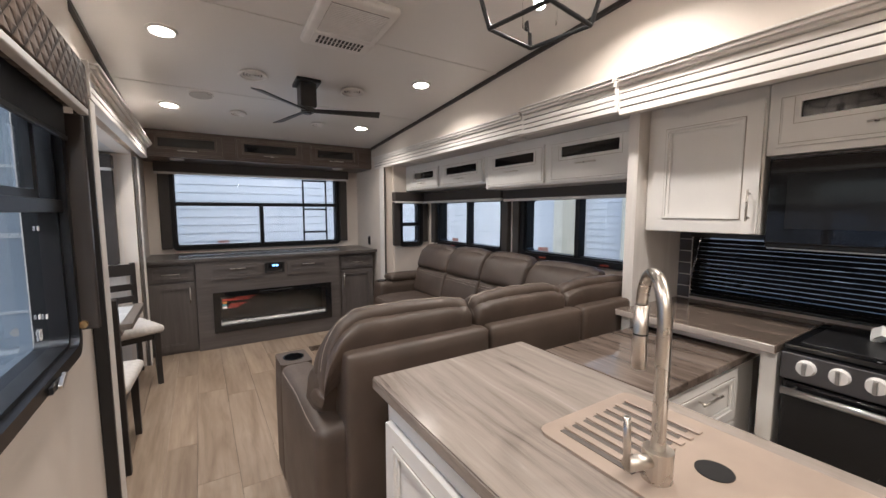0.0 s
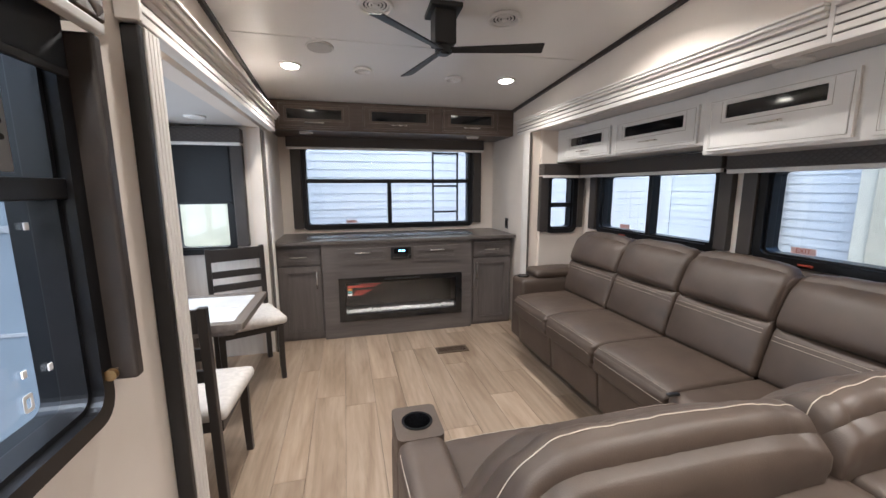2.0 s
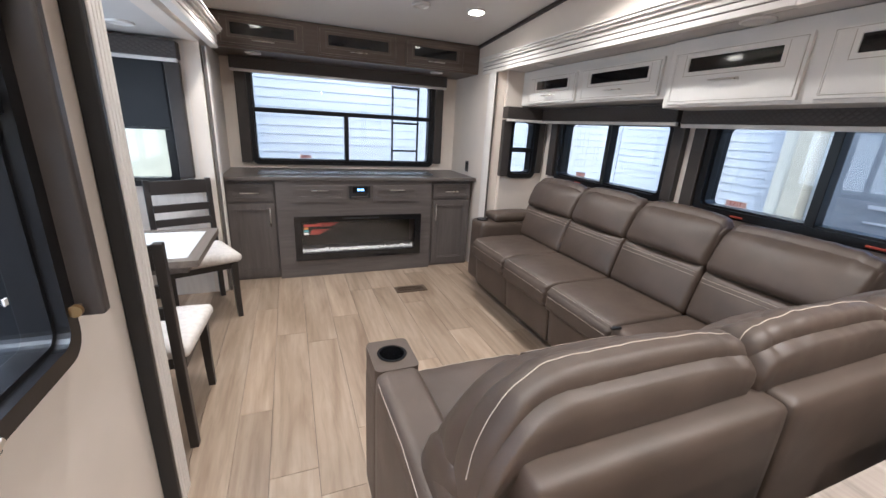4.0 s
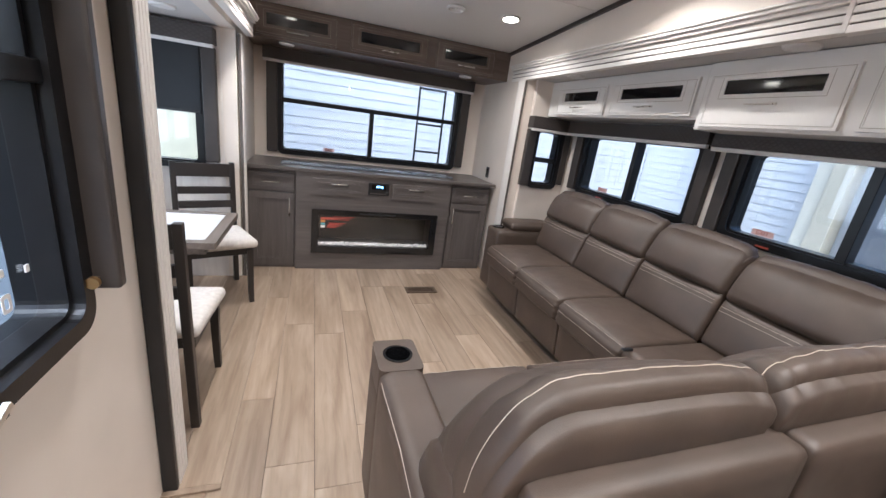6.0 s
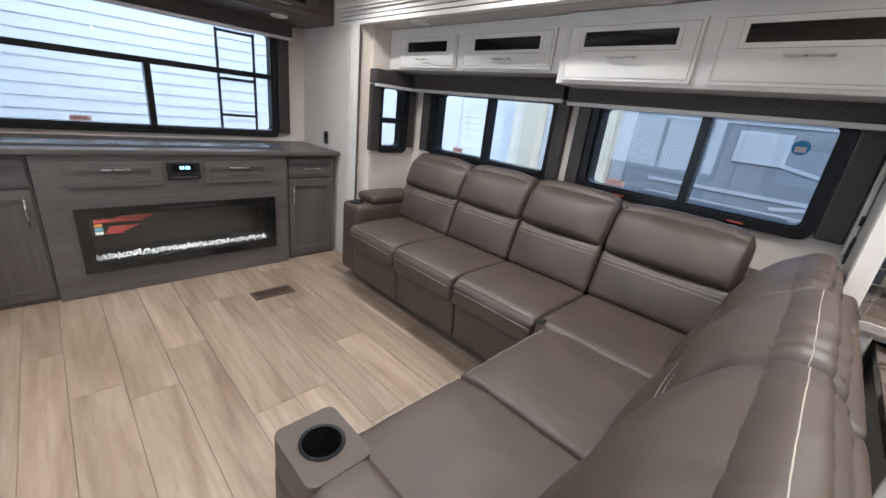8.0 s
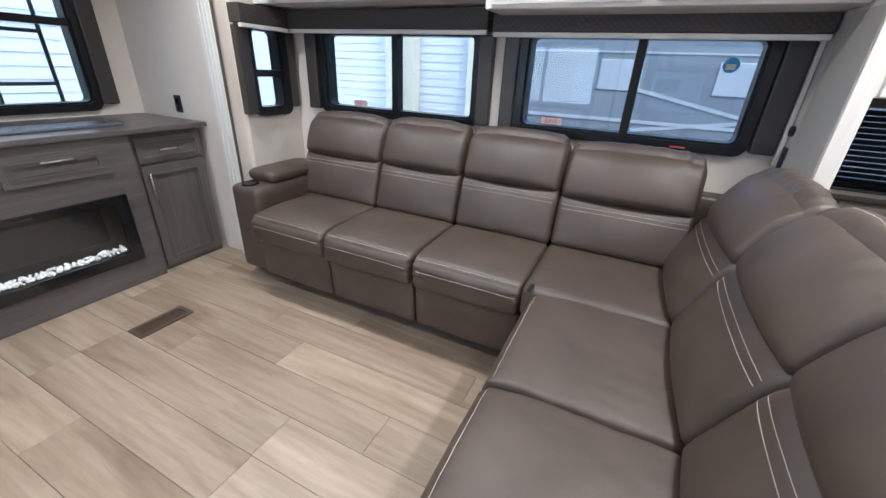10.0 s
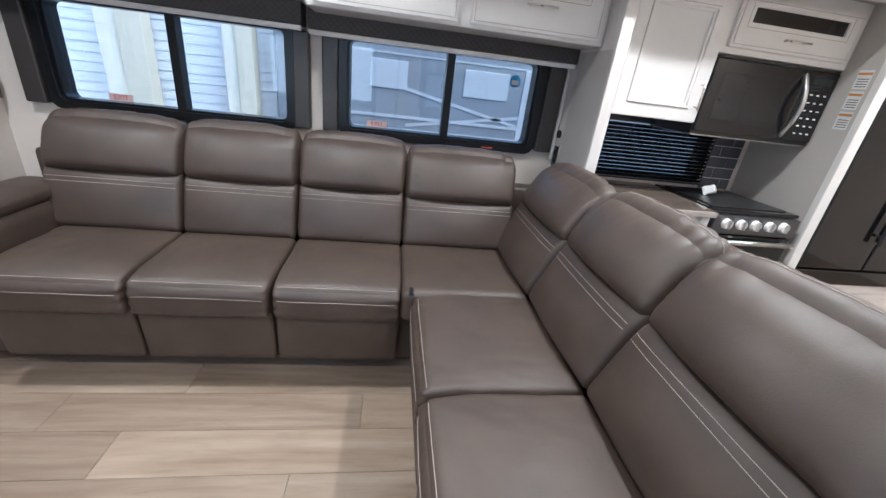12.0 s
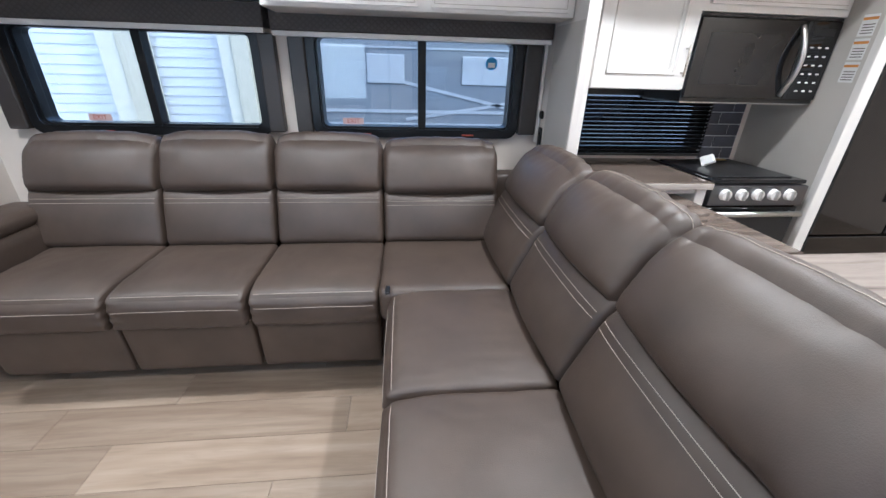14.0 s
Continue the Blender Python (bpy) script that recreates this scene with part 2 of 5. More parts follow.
def thing(name, at, label, category, group="", kind=""):
    ob = new(name)
    ob.empty_display_size = 0.1
    ob.location = at
    ob.matrix_basis = Matrix.Translation(at)
    return tagged(ob, label, category, group, kind)


def box(x0, x1, y0, y1, z0, z1, bev=0.0, seg=2, bm=None):
    """An upright block, its edges rounded by bev."""
    own = bmesh.new()
    bmesh.ops.create_cube(own, size=1.0)
    for v in own.verts:
        v.co = Vector(((x0 + x1) / 2 + v.co.x * (x1 - x0), (y0 + y1) / 2 + v.co.y * (y1 - y0), (z0 + z1) / 2 + v.co.z * (z1 - z0)))
    if bev:
        bmesh.ops.bevel(own, geom=list(own.edges), offset=bev, segments=seg, affect="EDGES", profile=0.5, clamp_overlap=True)
    if bm is None:
        return own
    me = bpy.data.meshes.new("scratch")
    own.to_mesh(me)
    own.free()
    bm.from_mesh(me)
    bpy.data.meshes.remove(me)
    return bm


def turned(bm, m):
    bmesh.ops.transform(bm, matrix=m, verts=bm.verts)
    return bm


def disc(r, h, at, seg=32, bm=None, r2=None):
    bm = bm or bmesh.new()
    bmesh.ops.create_cone(bm, cap_ends=True, segments=seg, radius1=r, radius2=r if r2 is None else r2, depth=h, matrix=Matrix.Translation(at))
    return bm


def rod(a, b, r, seg=10, bm=None):
    bm = bm or bmesh.new()
    a, b = Vector(a), Vector(b)
    q = (b - a).to_track_quat("Z", "Y").to_matrix().to_4x4()
    bmesh.ops.create_cone(bm, cap_ends=True, segments=seg, radius1=r, radius2=r, depth=(b - a).length, matrix=Matrix.Translation((a + b) / 2) @ q)
    return bm


def tube(points, r, seg=8, bm=None, closed=False):
    """A round tube along points."""
    bm = bm or bmesh.new()
    pts = [Vector(p) for p in points]
    rings = []
    n = len(pts)
    side = None
    for k, p in enumerate(pts):
        d = (pts[(k + 1) % n] - pts[k - 1]) if closed else (pts[min(k + 1, n - 1)] - pts[max(k - 1, 0)])
        d.normalize()
        if side is None:
            side = d.orthogonal().normalized()
        side = (side - d * side.dot(d)).normalized()
        up = d.cross(side)
        rings.append([bm.verts.new(p + r * (math.cos(a) * side + math.sin(a) * up)) for a in [2 * math.pi * s / seg for s in range(seg)]])
    for k in range(n if closed else n - 1):
        a, b = rings[k], rings[(k + 1) % n]
        for s in range(seg):
            bm.faces.new((a[s], a[(s + 1) % seg], b[(s + 1) % seg], b[s]))
    if not closed:
        bm.faces.new(rings[0][::-1])
        bm.faces.new(rings[-1])
    return bm


def ring_plate(outer, inner, depth, plane="xz", at=0.0, r_out=0.03, r_in=0.03, seg=5):
    """A flat frame with rounded corners: outer and inner (u0, u1, v0, v1), set at `at` along the third axis and `depth` thick."""
    def loop(rect, r):
        u0, u1, v0, v1 = rect
        out = []
        for cu, cv, a0 in ((u1 - r, v1 - r, 0), (u0 + r, v1 - r, 90), (u0 + r, v0 + r, 180), (u1 - r, v0 + r, 270)):
            for s in range(seg + 1):
                a = radians(a0 + 90 * s / seg)
                out.append((cu + r * math.cos(a), cv + r * math.sin(a)))
        return out

    def place(u, v, w):
        return {"xz": (u, w, v), "yz": (w, u, v), "xy": (u, v, w)}[plane]
    bm = bmesh.new()
    lo, li = loop(outer, r_out), loop(inner, r_in)
    vo = [[bm.verts.new(place(u, v, w)) for u, v in lo] for w in (at, at + depth)]
    vi = [[bm.verts.new(place(u, v, w)) for u, v in li] for w in (at, at + depth)]
    n = len(lo)
    for k in range(n):
        j = (k + 1) % n
        bm.faces.new((vo[0][k], vo[0][j], vi[0][j], vi[0][k]))
        bm.faces.new((vo[1][k], vi[1][k], vi[1][j], vo[1][j]))
        bm.faces.new((vo[0][k], vo[1][k], vo[1][j], vo[0][j]))
        bm.faces.new((vi[0][k], vi[0][j], vi[1][j], vi[1][k]))
    return bm


def wall_with_holes(axis, at, thick, span, zspan, holes):
    """A wall in the plane axis = at, thick to the far side, with rectangular holes (a0, a1, z0, z1) through it."""
    us = sorted({span[0], span[1], *[h[0] for h in holes], *[h[1] for h in holes]})
    zs = sorted({zspan[0], zspan[1], *[h[2] for h in holes], *[h[3] for h in holes]})
    bm = bmesh.new()

    def solid_at(i, j):
        if i < 0 or j < 0 or i >= len(us) - 1 or j >= len(zs) - 1:
            return False
        u, z = (us[i] + us[i + 1]) / 2, (zs[j] + zs[j + 1]) / 2
        return not any(h[0] < u < h[1] and h[2] < z < h[3] for h in holes)

    cache = {}

    def vert(i, j, k):
        if (i, j, k) not in cache:
            w = at + k * thick
            cache[i, j, k] = bm.verts.new((w, us[i], zs[j]) if axis == "x" else (us[i], w, zs[j]))
        return cache[i, j, k]
    for i in range(len(us) - 1):
        for j in range(len(zs) - 1):
            if not solid_at(i, j):
                continue
            for k in (0, 1):
                bm.faces.new((vert(i, j, k), vert(i + 1, j, k), vert(i + 1, j + 1, k), vert(i, j + 1, k)))
            for di, dj, a, b in ((-1, 0, (i, j), (i, j + 1)), (1, 0, (i + 1, j), (i + 1, j + 1)), (0, -1, (i, j), (i + 1, j)), (0, 1, (i, j + 1), (i + 1, j + 1))):
                if not solid_at(i + di, j + dj):
                    bm.faces.new((vert(*a, 0), vert(*b, 0), vert(*b, 1), vert(*a, 1)))
    return bm


def cushion(sx, sy, sz, r, puff=(0, 0, 0), cuts=16, wrinkle=0.0, seed=0.0, shape=None, rx=None):
    """A stuffed pad about the origin: rounded edges of radius r, faces swollen by puff, faint creases."""
    bm = bmesh.new()
    bmesh.ops.create_cube(bm, size=2.0)
    bmesh.ops.subdivide_edges(bm, edges=list(bm.edges), cuts=cuts, use_grid_fill=True)
    k_x = r / rx if rx else 1.0
    h = Vector((sx / 2 * k_x, sy / 2, sz / 2))
    rr = min(r, h.x, h.y, h.z)
    for v in bm.verts:
        u = Vector([math.sin(c * math.pi / 2) for c in v.co])
        q = Vector([u[i] * h[i] for i in range(3)])
        inner = Vector([max(-(h[i] - rr), min(h[i] - rr, q[i])) for i in range(3)])
        d = q - inner
        if d.length > 1e-9:
            q = inner + d.normalized() * rr
        q.x /= k_x
        for i in range(3):
            j, k = (i + 1) % 3, (i + 2) % 3
            q[i] += puff[i] * u[i] * (1 - u[j] ** 2) ** 0.8 * (1 - u[k] ** 2) ** 0.8
        if shape:
            q = shape(q, u)
        if wrinkle:
            edge = max(abs(u.x), abs(u.z))
            s = noise.noise(Vector((q.x * 42 + seed, q.y * 14, q.z * 9 + seed)))
            q += Vector((0, 0, 1)) * wrinkle * s * edge ** 6
            q += Vector((0, 1, 0)) * wrinkle * 0.25 * noise.noise(Vector((q.x * 9 + seed, q.z * 11, seed))) 
        v.co = q
    return bm


# ---- setting: floor, walls, ceiling ----
structure("subfloor", box(LX - 0.1, SX + 0.1, YF - 0.1, YR + 0.1, -0.12, -0.008), M_TRIM, "dark base under the plank floor", "floor")
W = 0.1
structure("wall_rear", wall_with_holes("y", YR, W, (XL - W, XR + W), (-0.12, 2.8), [(-0.05, 1.80, 1.03, 1.90)]), M_WALL, "cream wallboard rear wall with a wide window opening", "wall")
structure("wall_front", box(XL - W, SX + W, YF - W, YF, -0.12, 2.9), M_WALL, "cream wallboard wall closing the kitchen end", "wall")
structure("wall_left", wall_with_holes("x", XN, -W, (YF, LY0 - 0.06), (-0.12, 2.9), [(0.53, 2.045, 0.945, 1.865)]), M_WALL, "cream wallboard side wall with a large window opening", "wall")
structure("wall_left_rear", wall_with_holes("x", XL, -W, (LY0 - 0.06, YR), (-0.12, 2.9), [(LY0 - 0.03, LY1, -0.2, 1.95)]), M_WALL, "cream wallboard side wall around the dinette slide-out opening", "wall")
structure("wall_right", wall_with_holes("x", XR, W, (YF, YR), (-0.12, 2.9), [(-1.2, SY + 0.04, -0.2, 2.0)]), M_WALL, "cream wallboard wall above the sofa slide-out", "wall")
structure("wall_slide_outer", wall_with_holes("x", SX, W, (-1.3, SY + W), (-0.12, 2.1), [(3.00, 4.15, 1.07, 1.56), (1.60, 2.69, 1.07, 1.56), (0.36, 1.26, 0.97, 1.32)]), M_WALL, "pale wallboard outer wall of the sofa slide-out", "wall")
structure("wall_slide_end", wall_with_holes("y", SY, W, (XR + W, SX), (-0.12, 2.1), [(2.29, 2.55, 1.05, 1.56)]), M_WALL, "pale wallboard end wall of the sofa slide-out with a narrow window", "wall")
structure("wall_slide_front", box(XR + W, SX, -1.3, -1.2, -0.12, 2.1), M_WALL, "pale wallboard end wall beside the refrigerator", "wall")
structure("wall_dinette_outer", wall_with_holes("x", LX, -W, (LY0 - W, LY1 + W), (-0.12, 2.1), [(2.75, 4.2, 0.95, 1.75)]), M_WALL, "pale wallboard outer wall of the dinette slide-out", "wall")
structure("wall_dinette_end", wall_with_holes("y", LY1, W, (LX, XL - W), (-0.12, 2.1), [(-0.98, -0.57, 0.96, 1.80)]), M_CASING, "whitewashed end wall of the dinette slide-out with a window", "wall")
structure("wall_dinette_near", box(LX, XL - W, LY0 - W, LY0, -0.12, 2.1), M_WALL, "pale wallboard near wall of the dinette slide-out", "wall")
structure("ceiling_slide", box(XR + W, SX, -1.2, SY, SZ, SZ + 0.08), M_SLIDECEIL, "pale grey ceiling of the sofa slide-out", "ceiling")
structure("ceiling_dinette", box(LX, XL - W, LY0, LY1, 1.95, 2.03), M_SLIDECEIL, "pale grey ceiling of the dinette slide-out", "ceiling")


def sloped(x0, x1, y0, y1, below, thick):
    """A slab that follows the sloping ceiling."""
    bm = box(x0, x1, y0, y1, 0, 1)
    for v in bm.verts:
        v.co.z = ceil_z(v.co.y) - below + (thick if v.co.z > 0.5 else 0.0)
    return bm


bm = bmesh.new()
edges_y = [YF, 0.0, 1.20, 2.42, 3.64, 4.86, YR]
for y0, y1 in zip(edges_y, edges_y[1:]):
    me = bpy.data.meshes.new("scratch")
    one = sloped(XL - W, XR + W, y0 + 0.0015, y1 - 0.0015, 0.0, 0.08)
    one.to_mesh(me)
    one.free()
    bm.from_mesh(me)
    bpy.data.meshes.remove(me)
structure("ceiling", bm, M_CEIL, "glossy white ceiling panels that slope up from the rear", "ceiling")
for k, y in enumerate((1.20, 2.42, 3.64)):
    structure("trim", sloped(XL, XR, y - 0.012, y + 0.012, 0.004, 0.003), M_CEIL, "flat white batten over a ceiling joint", "trim")
for x0, x1 in ((XL, XL + 0.022), (XR - 0.022, XR)):
    for y0, y1 in ((YF, 0.0), (0.0, 4.93)):
        structure("trim", sloped(x0, x1, y0, y1, 0.026, 0.026), M_TRIM, "dark brown moulding where wall meets ceiling", "trim")

# fascia boards over the slide-outs


def fascia(x, y0, y1, z0, z1, side, grooves, name="fascia_board"):
    """A grooved fascia with a crown moulding; side is the way it faces along x."""
    t = thing(name, (x, (y0 + y1) / 2, z0), "white grooved fascia board with crown moulding over the slide-out", "fascia", "slide-out fascia boards", "structure")
    a, b = sorted((x, x - side * 0.05))
    n = grooves + 1
    h = (z1 - 0.045 - z0) / n
    for k in range(n):
        part("board", box(a, b, y0, y1, z0 + k * h + (0.0035 if k else 0), z0 + (k + 1) * h - 0.0035, 0.002, 1), M_FASCIA, t)
    a2, b2 = sorted((x - side * 0.006, x - side * 0.045))
    part("groove_backing", box(a2, b2, y0 + 0.002, y1 - 0.002, z0 + 0.004, z1 - 0.05), M_STRIPE, t, "dark recessed grooves")
    for (d, za, zb) in ((0.018, z1 - 0.045, z1 - 0.028), (0.034, z1 - 0.028, z1 - 0.012), (0.044, z1 - 0.012, z1)):
        a, b = sorted((x + side * d, x - side * 0.05))
        part("crown_moulding", box(a, b, y0, y1, za, zb, 0.004, 2), M_FASCIA, t)
    part("end_cap", box(*sorted((x + side * 0.012, x - side * 0.05)), y0 - 0.02, y0, z0 - 0.005, z1 + 0.002, 0.003), M_FASCIA, t)
    return t


fascia(XR - 0.012, 2.135, 4.78, 1.975, 2.115, -1, 2)
fascia(XR - 0.032, 1.42, 2.11, 1.965, 2.135, -1, 3)
fascia(XR - 0.032, -1.2, 1.40, 1.945, 2.135, -1, 3)
fascia(XL + 0.105, 2.375, 4.66, 1.935, 2.075, 1, 2)


def fluted(name, x, y0, y1, z0, z1, side, flutes=3):
    t = thing(name, (x, (y0 + y1) / 2, z0), "white fluted casing beside the slide-out opening", "casing", "slide-out casings", "structure")
    w = (y1 - y0) / (flutes + 1)
    a, b = sorted((x, x - side * 0.03))
    for k in range(flutes + 1):
        part("casing_strip", box(a, b, y0 + k * w + 0.002, y0 + (k + 1) * w - 0.002, z0, z1, 0.003, 2), M_CASING, t)
    part("backing", box(*sorted((x - side * 0.008, x - side * 0.028)), y0, y1, z0 + 0.002, z1 - 0.002), M_STRIPE, t, "dark recessed flutes")
    return t


fluted("casing", -0.197, 2.412, 2.512, 0.0, 1.93, 1, 3)
fluted("casing", XL + 0.04, 4.56, 4.66, 0.0, 1.93, 1)
fluted("casing", XR - 0.03, 4.47, 4.60, 0.0, 1.97, -1)
structure("gasket", box(XN, -0.200, 2.384, 2.410, 0.0, 1.93, 0.006), M_BLACK, "black rubber seal strip beside the slide-out", "seal")

# ---- lamps in ceilings ----


def recessed_lamp(x, y, z, watts, tilt=0.0, on=True, r=0.055):
    t = thing("recessed_lamp", (x, y, z), "round white recessed lamp glowing warm in the ceiling" if on else "round white recessed puck lamp, switched off, in the ceiling", "lamp", "recessed lamps" if on else "puck lamps")
    ring = bmesh.new()
    pts = [((r + 0.010) * math.cos(a), (r + 0.010) * math.sin(a), 0) for a in [2 * math.pi * k / 32 for k in range(32)]]
    tube(pts, 0.010, 8, ring, True)
    turned(ring, Matrix.Translation((x, y, z - 0.002)) @ pose(0, 0, 0, tilt))
    part("rim", ring, M_LIGHTRIM, t, smooth=True)
    lens = disc(r + 0.006, 0.008, (0, 0, 0))
    turned(lens, Matrix.Translation((x, y, z - 0.004)) @ pose(0, 0, 0, tilt))
    part("lens", lens, M_LIGHT if on else M_SHADEBAR, t, "glowing warm lens" if on else "")
    if on:
        down_lamp(x, y, z - 0.02, watts)
    return t


TILT_DEG = -math.degrees(math.atan(0.082))
# Lamps at y <= 1.25 are unseen extras, placed to brighten kitchen and sofa.
for (x, y) in ((0.06, 2.80), (1.68, 2.83), (0.02, 4.08), (1.66, 4.09), (0.05, 1.25), (1.70, 1.25), (0.05, 0.0), (1.75, 0.0), (0.05, -1.1), (1.75, -1.1)):
    recessed_lamp(x, y, ceil_z(y) - 0.002, LAMP_W * (0.82 if y > 2 else 0.9 if (x, y) == (0.05, 1.25) else 1.18), TILT_DEG if y > 0 else 0.0)
for (x, y, z) in ((2.24, 3.95, SZ), (2.24, 2.35, SZ), (-0.62, 3.2, 1.95), (-0.62, 4.1, 1.95)):
    recessed_lamp(x, y, z - 0.002, 0, 0.0, False, 0.05)

# ---- sectional sofa ----
from mathutils.bvhtree import BVHTree

sofa = thing("sectional_sofa", (1.6, 2.6, 0.0), "grey-brown leather reclining corner sofa with pale contrast stitching", "sofa")


def stitch(points, parent, tree, r=0.0010, drop=False):
    """Thread laid along points, drawn on to the pad's own surface."""
    laid = []
    for p in points:
        place, normal, _, _ = tree.find_nearest(Vector(p))
        if drop:
            hit, n2, _, _ = tree.ray_cast(Vector(p) + Vector((0, 0, 0.2)), Vector((0, 0, -1)), 0.5)
            place, normal = (hit, n2) if hit else (place, normal)
        laid.append(place + normal * r * 0.8)
    return part("stitching", tube(laid, r, 5), M_STITCH, parent, "pale contrast stitching")


def seat_pad(m, w, d, z_top, seed, front_drop=0.14):
    """A seat cushion: local x across, y towards the back from the front edge at 0."""
    th = 0.16

    def shape(q, u):
        q = q.copy()
        f = max(0.0, min(1.0, (-q.y / (d / 2) - 0.45) / 0.55))
        q.z -= 0.020 * f ** 2
        # pinched folds at the corners of the front roll
        g = f * abs(u.x) ** 10
        q.y += 0.006 * g * math.sin(150 * q.z + seed)
        q.x -= 0.006 * g * (1 if u.x > 0 else -1)
        return q
    bm = cushion(w - 0.003, d, th, 0.042, (0.0, 0.008, 0.020), 30, 0.004, seed, shape, 0.018)
    turned(bm, m @ Matrix.Translation((0, d / 2, z_top - th / 2)))
    tree = BVHTree.FromBMesh(bm)
    pad = part("seat_cushion", bm, M_LEATHER, sofa, smooth=True)
    for dy, dz in ((0.024, 0.002), (0.003, -0.055)):
        pts = []
        for k in range(25):
            s = -1 + 2 * k / 24
            pts.append(m @ Vector((s * (w / 2 - 0.03), dy - 0.004 * (1 - s * s), z_top - 0.018 + dz + 0.004 * (1 - s * s))))
        stitch(pts, pad, tree)
    return pad


def back_pad(m, w, z0, z1, z2, seed, lean=0.30, head=0.20, end=0.0, puff=0.048):
    """A back of two pads, lumbar below and headrest above, whose fronts lean back by `lean` for each metre of height.
    Local x across, front towards -y; y = 0 is the front of the lumbar foot."""
    h = z1 - z0

    def lum(q, u):
        q = q.copy()
        side = abs(u.x) ** 8
        q.y += lean * (q.z + h / 2)
        # short creases that run in from both side seams and from the foot
        q.y += 0.0035 * side * noise.noise(Vector((seed, q.x * 6, q.z * 55)))
        q.y += 0.0030 * max(0.0, -u.z) ** 4 * noise.noise(Vector((q.x * 40, seed, q.z * 8)))
        return q
    bm = cushion(w - 0.002, 0.18, h + 0.02, 0.055, (0.0, puff * 0.75, 0.006), 30, 0.003, seed, lum, 0.022)
    turned(bm, m @ Matrix.Translation((0, 0.09, (z0 + z1) / 2)))
    tree = BVHTree.FromBMesh(bm)
    low = part("lumbar_cushion", bm, M_LEATHER, sofa, smooth=True)
    for dz in (-0.036, -0.058):
        pts = []
        for k in range(25):
            s = -1 + 2 * k / 24
            zz = z1 + dz
            pts.append(m @ Vector((s * (w / 2 - 0.012), lean * (zz - z0) - 0.03, zz)))
        stitch(pts, low, tree)
    hh = z2 - z1

    def hd(q, u):
        q = q.copy()
        s = (u.z + 1) / 2
        deep = (q.y + head / 2) / head
        if deep > 1.0:
            deep = 1.0 + (deep - 1.0) * 0.1
        e = max(0.0, min(1.0, (u.x - 0.5) / 0.5))
        drop = end * (1 - math.sqrt(max(0.0, 1 - e * e)))
        f = math.sqrt(1 - (0.80 * max(0.0, s - 0.1) / 0.9) ** 2)
        q.y = -head / 2 + head * (0.5 + (deep - 0.5) * f) + lean * (q.z + hh / 2 + 0.015) * (1 - 0.20 * s * s)
        # gathered leather that fans out from the crest seam and the side seams
        g = max(0.0, u.z) ** 2 * (0.35 + 0.65 * abs(u.x) ** 2) + 0.5 * abs(u.x) ** 10
        x = q.x + seed
        fold = noise.noise(Vector((x * 24, seed, s * 1.5))) + 0.5 * noise.noise(Vector((x * 52, seed + 3, s * 3.0)))
        q.z += 0.008 * g * fold - 0.024 * abs(u.x) ** 4 * s
        q.y += 0.020 * (deep - 0.5) * g * fold
        q.y += 0.003 * abs(u.x) ** 8 * noise.noise(Vector((seed, x * 8, q.z * 50)))
        q.z -= drop * (0.35 + 0.65 * s)
        return q
    bm = cushion(w, head, hh + 0.044, 0.082, (0.003, puff, 0.012), 52, 0.002, seed + 5, hd, 0.030)
    turned(bm, m @ Matrix.Translation((0, head / 2 + lean * (h - 0.03) - 0.014, (z1 + z2) / 2 - 0.015)))
    tree = BVHTree.FromBMesh(bm)
    top = part("headrest_cushion", bm, M_LEATHER, sofa, smooth=True)
    return low, top, tree


SEAT_Z = 0.545
YS = (4.00, 3.45, 2.895, 2.34)
face_room = lambda x, y: Matrix.Translation((x, y, 0)) @ pose(0, 0, 0, 0, 0, -90)
face_rear = lambda x, y: Matrix.Translation((x, y, 0)) @ pose(0, 0, 0, 0, 0, 180)
for k in range(3):
    yc, w = (YS[k] + YS[k + 1]) / 2, YS[k] - YS[k + 1]
    seat_pad(face_room(1.735, yc), w, 0.54, SEAT_Z, 3.1 * k)
    bw = w + (0.07 if k == 0 else 0.0)
    back_pad(face_room(2.225, yc + (bw - w) / 2), bw, 0.54, 0.825, 1.072 - 0.008 * (k == 0), 7.7 * k)
    # footrest panel hanging under the seat
    fp = cushion(w - 0.010, 0.06, 0.29, 0.018, (0, 0.004, 0), 8, 0.0)
    turned(fp, face_room(1.812, yc) @ Matrix.Translation((0, 0, 0.262)) @ pose(0, 0, 0, 5))
    part("footrest_panel", fp, M_LEATHER, sofa, smooth=True)
# corner seat and its two backs
bm = cushion(0.58, 0.58, 0.16, 0.035, (0, 0, 0.012), 14, 0.003, 9.0)
turned(bm, Matrix.Translation((2.02, 2.055, 0.465)))
part("seat_cushion", bm, M_LEATHER, sofa, smooth=True)
back_pad(face_room(2.235, 2.03), 0.625, 0.54, 0.805, 1.052, 31.0)
back_pad(face_rear(2.05, 1.80), 0.62, 0.545, 0.83, 1.06, 35.0, lean=0.46, head=0.20, puff=0.055)
part("latch", box(1.70, 1.76, 2.295, 2.315, 0.545, 0.556, 0.003), M_BLACK, sofa, "small black plastic latch")
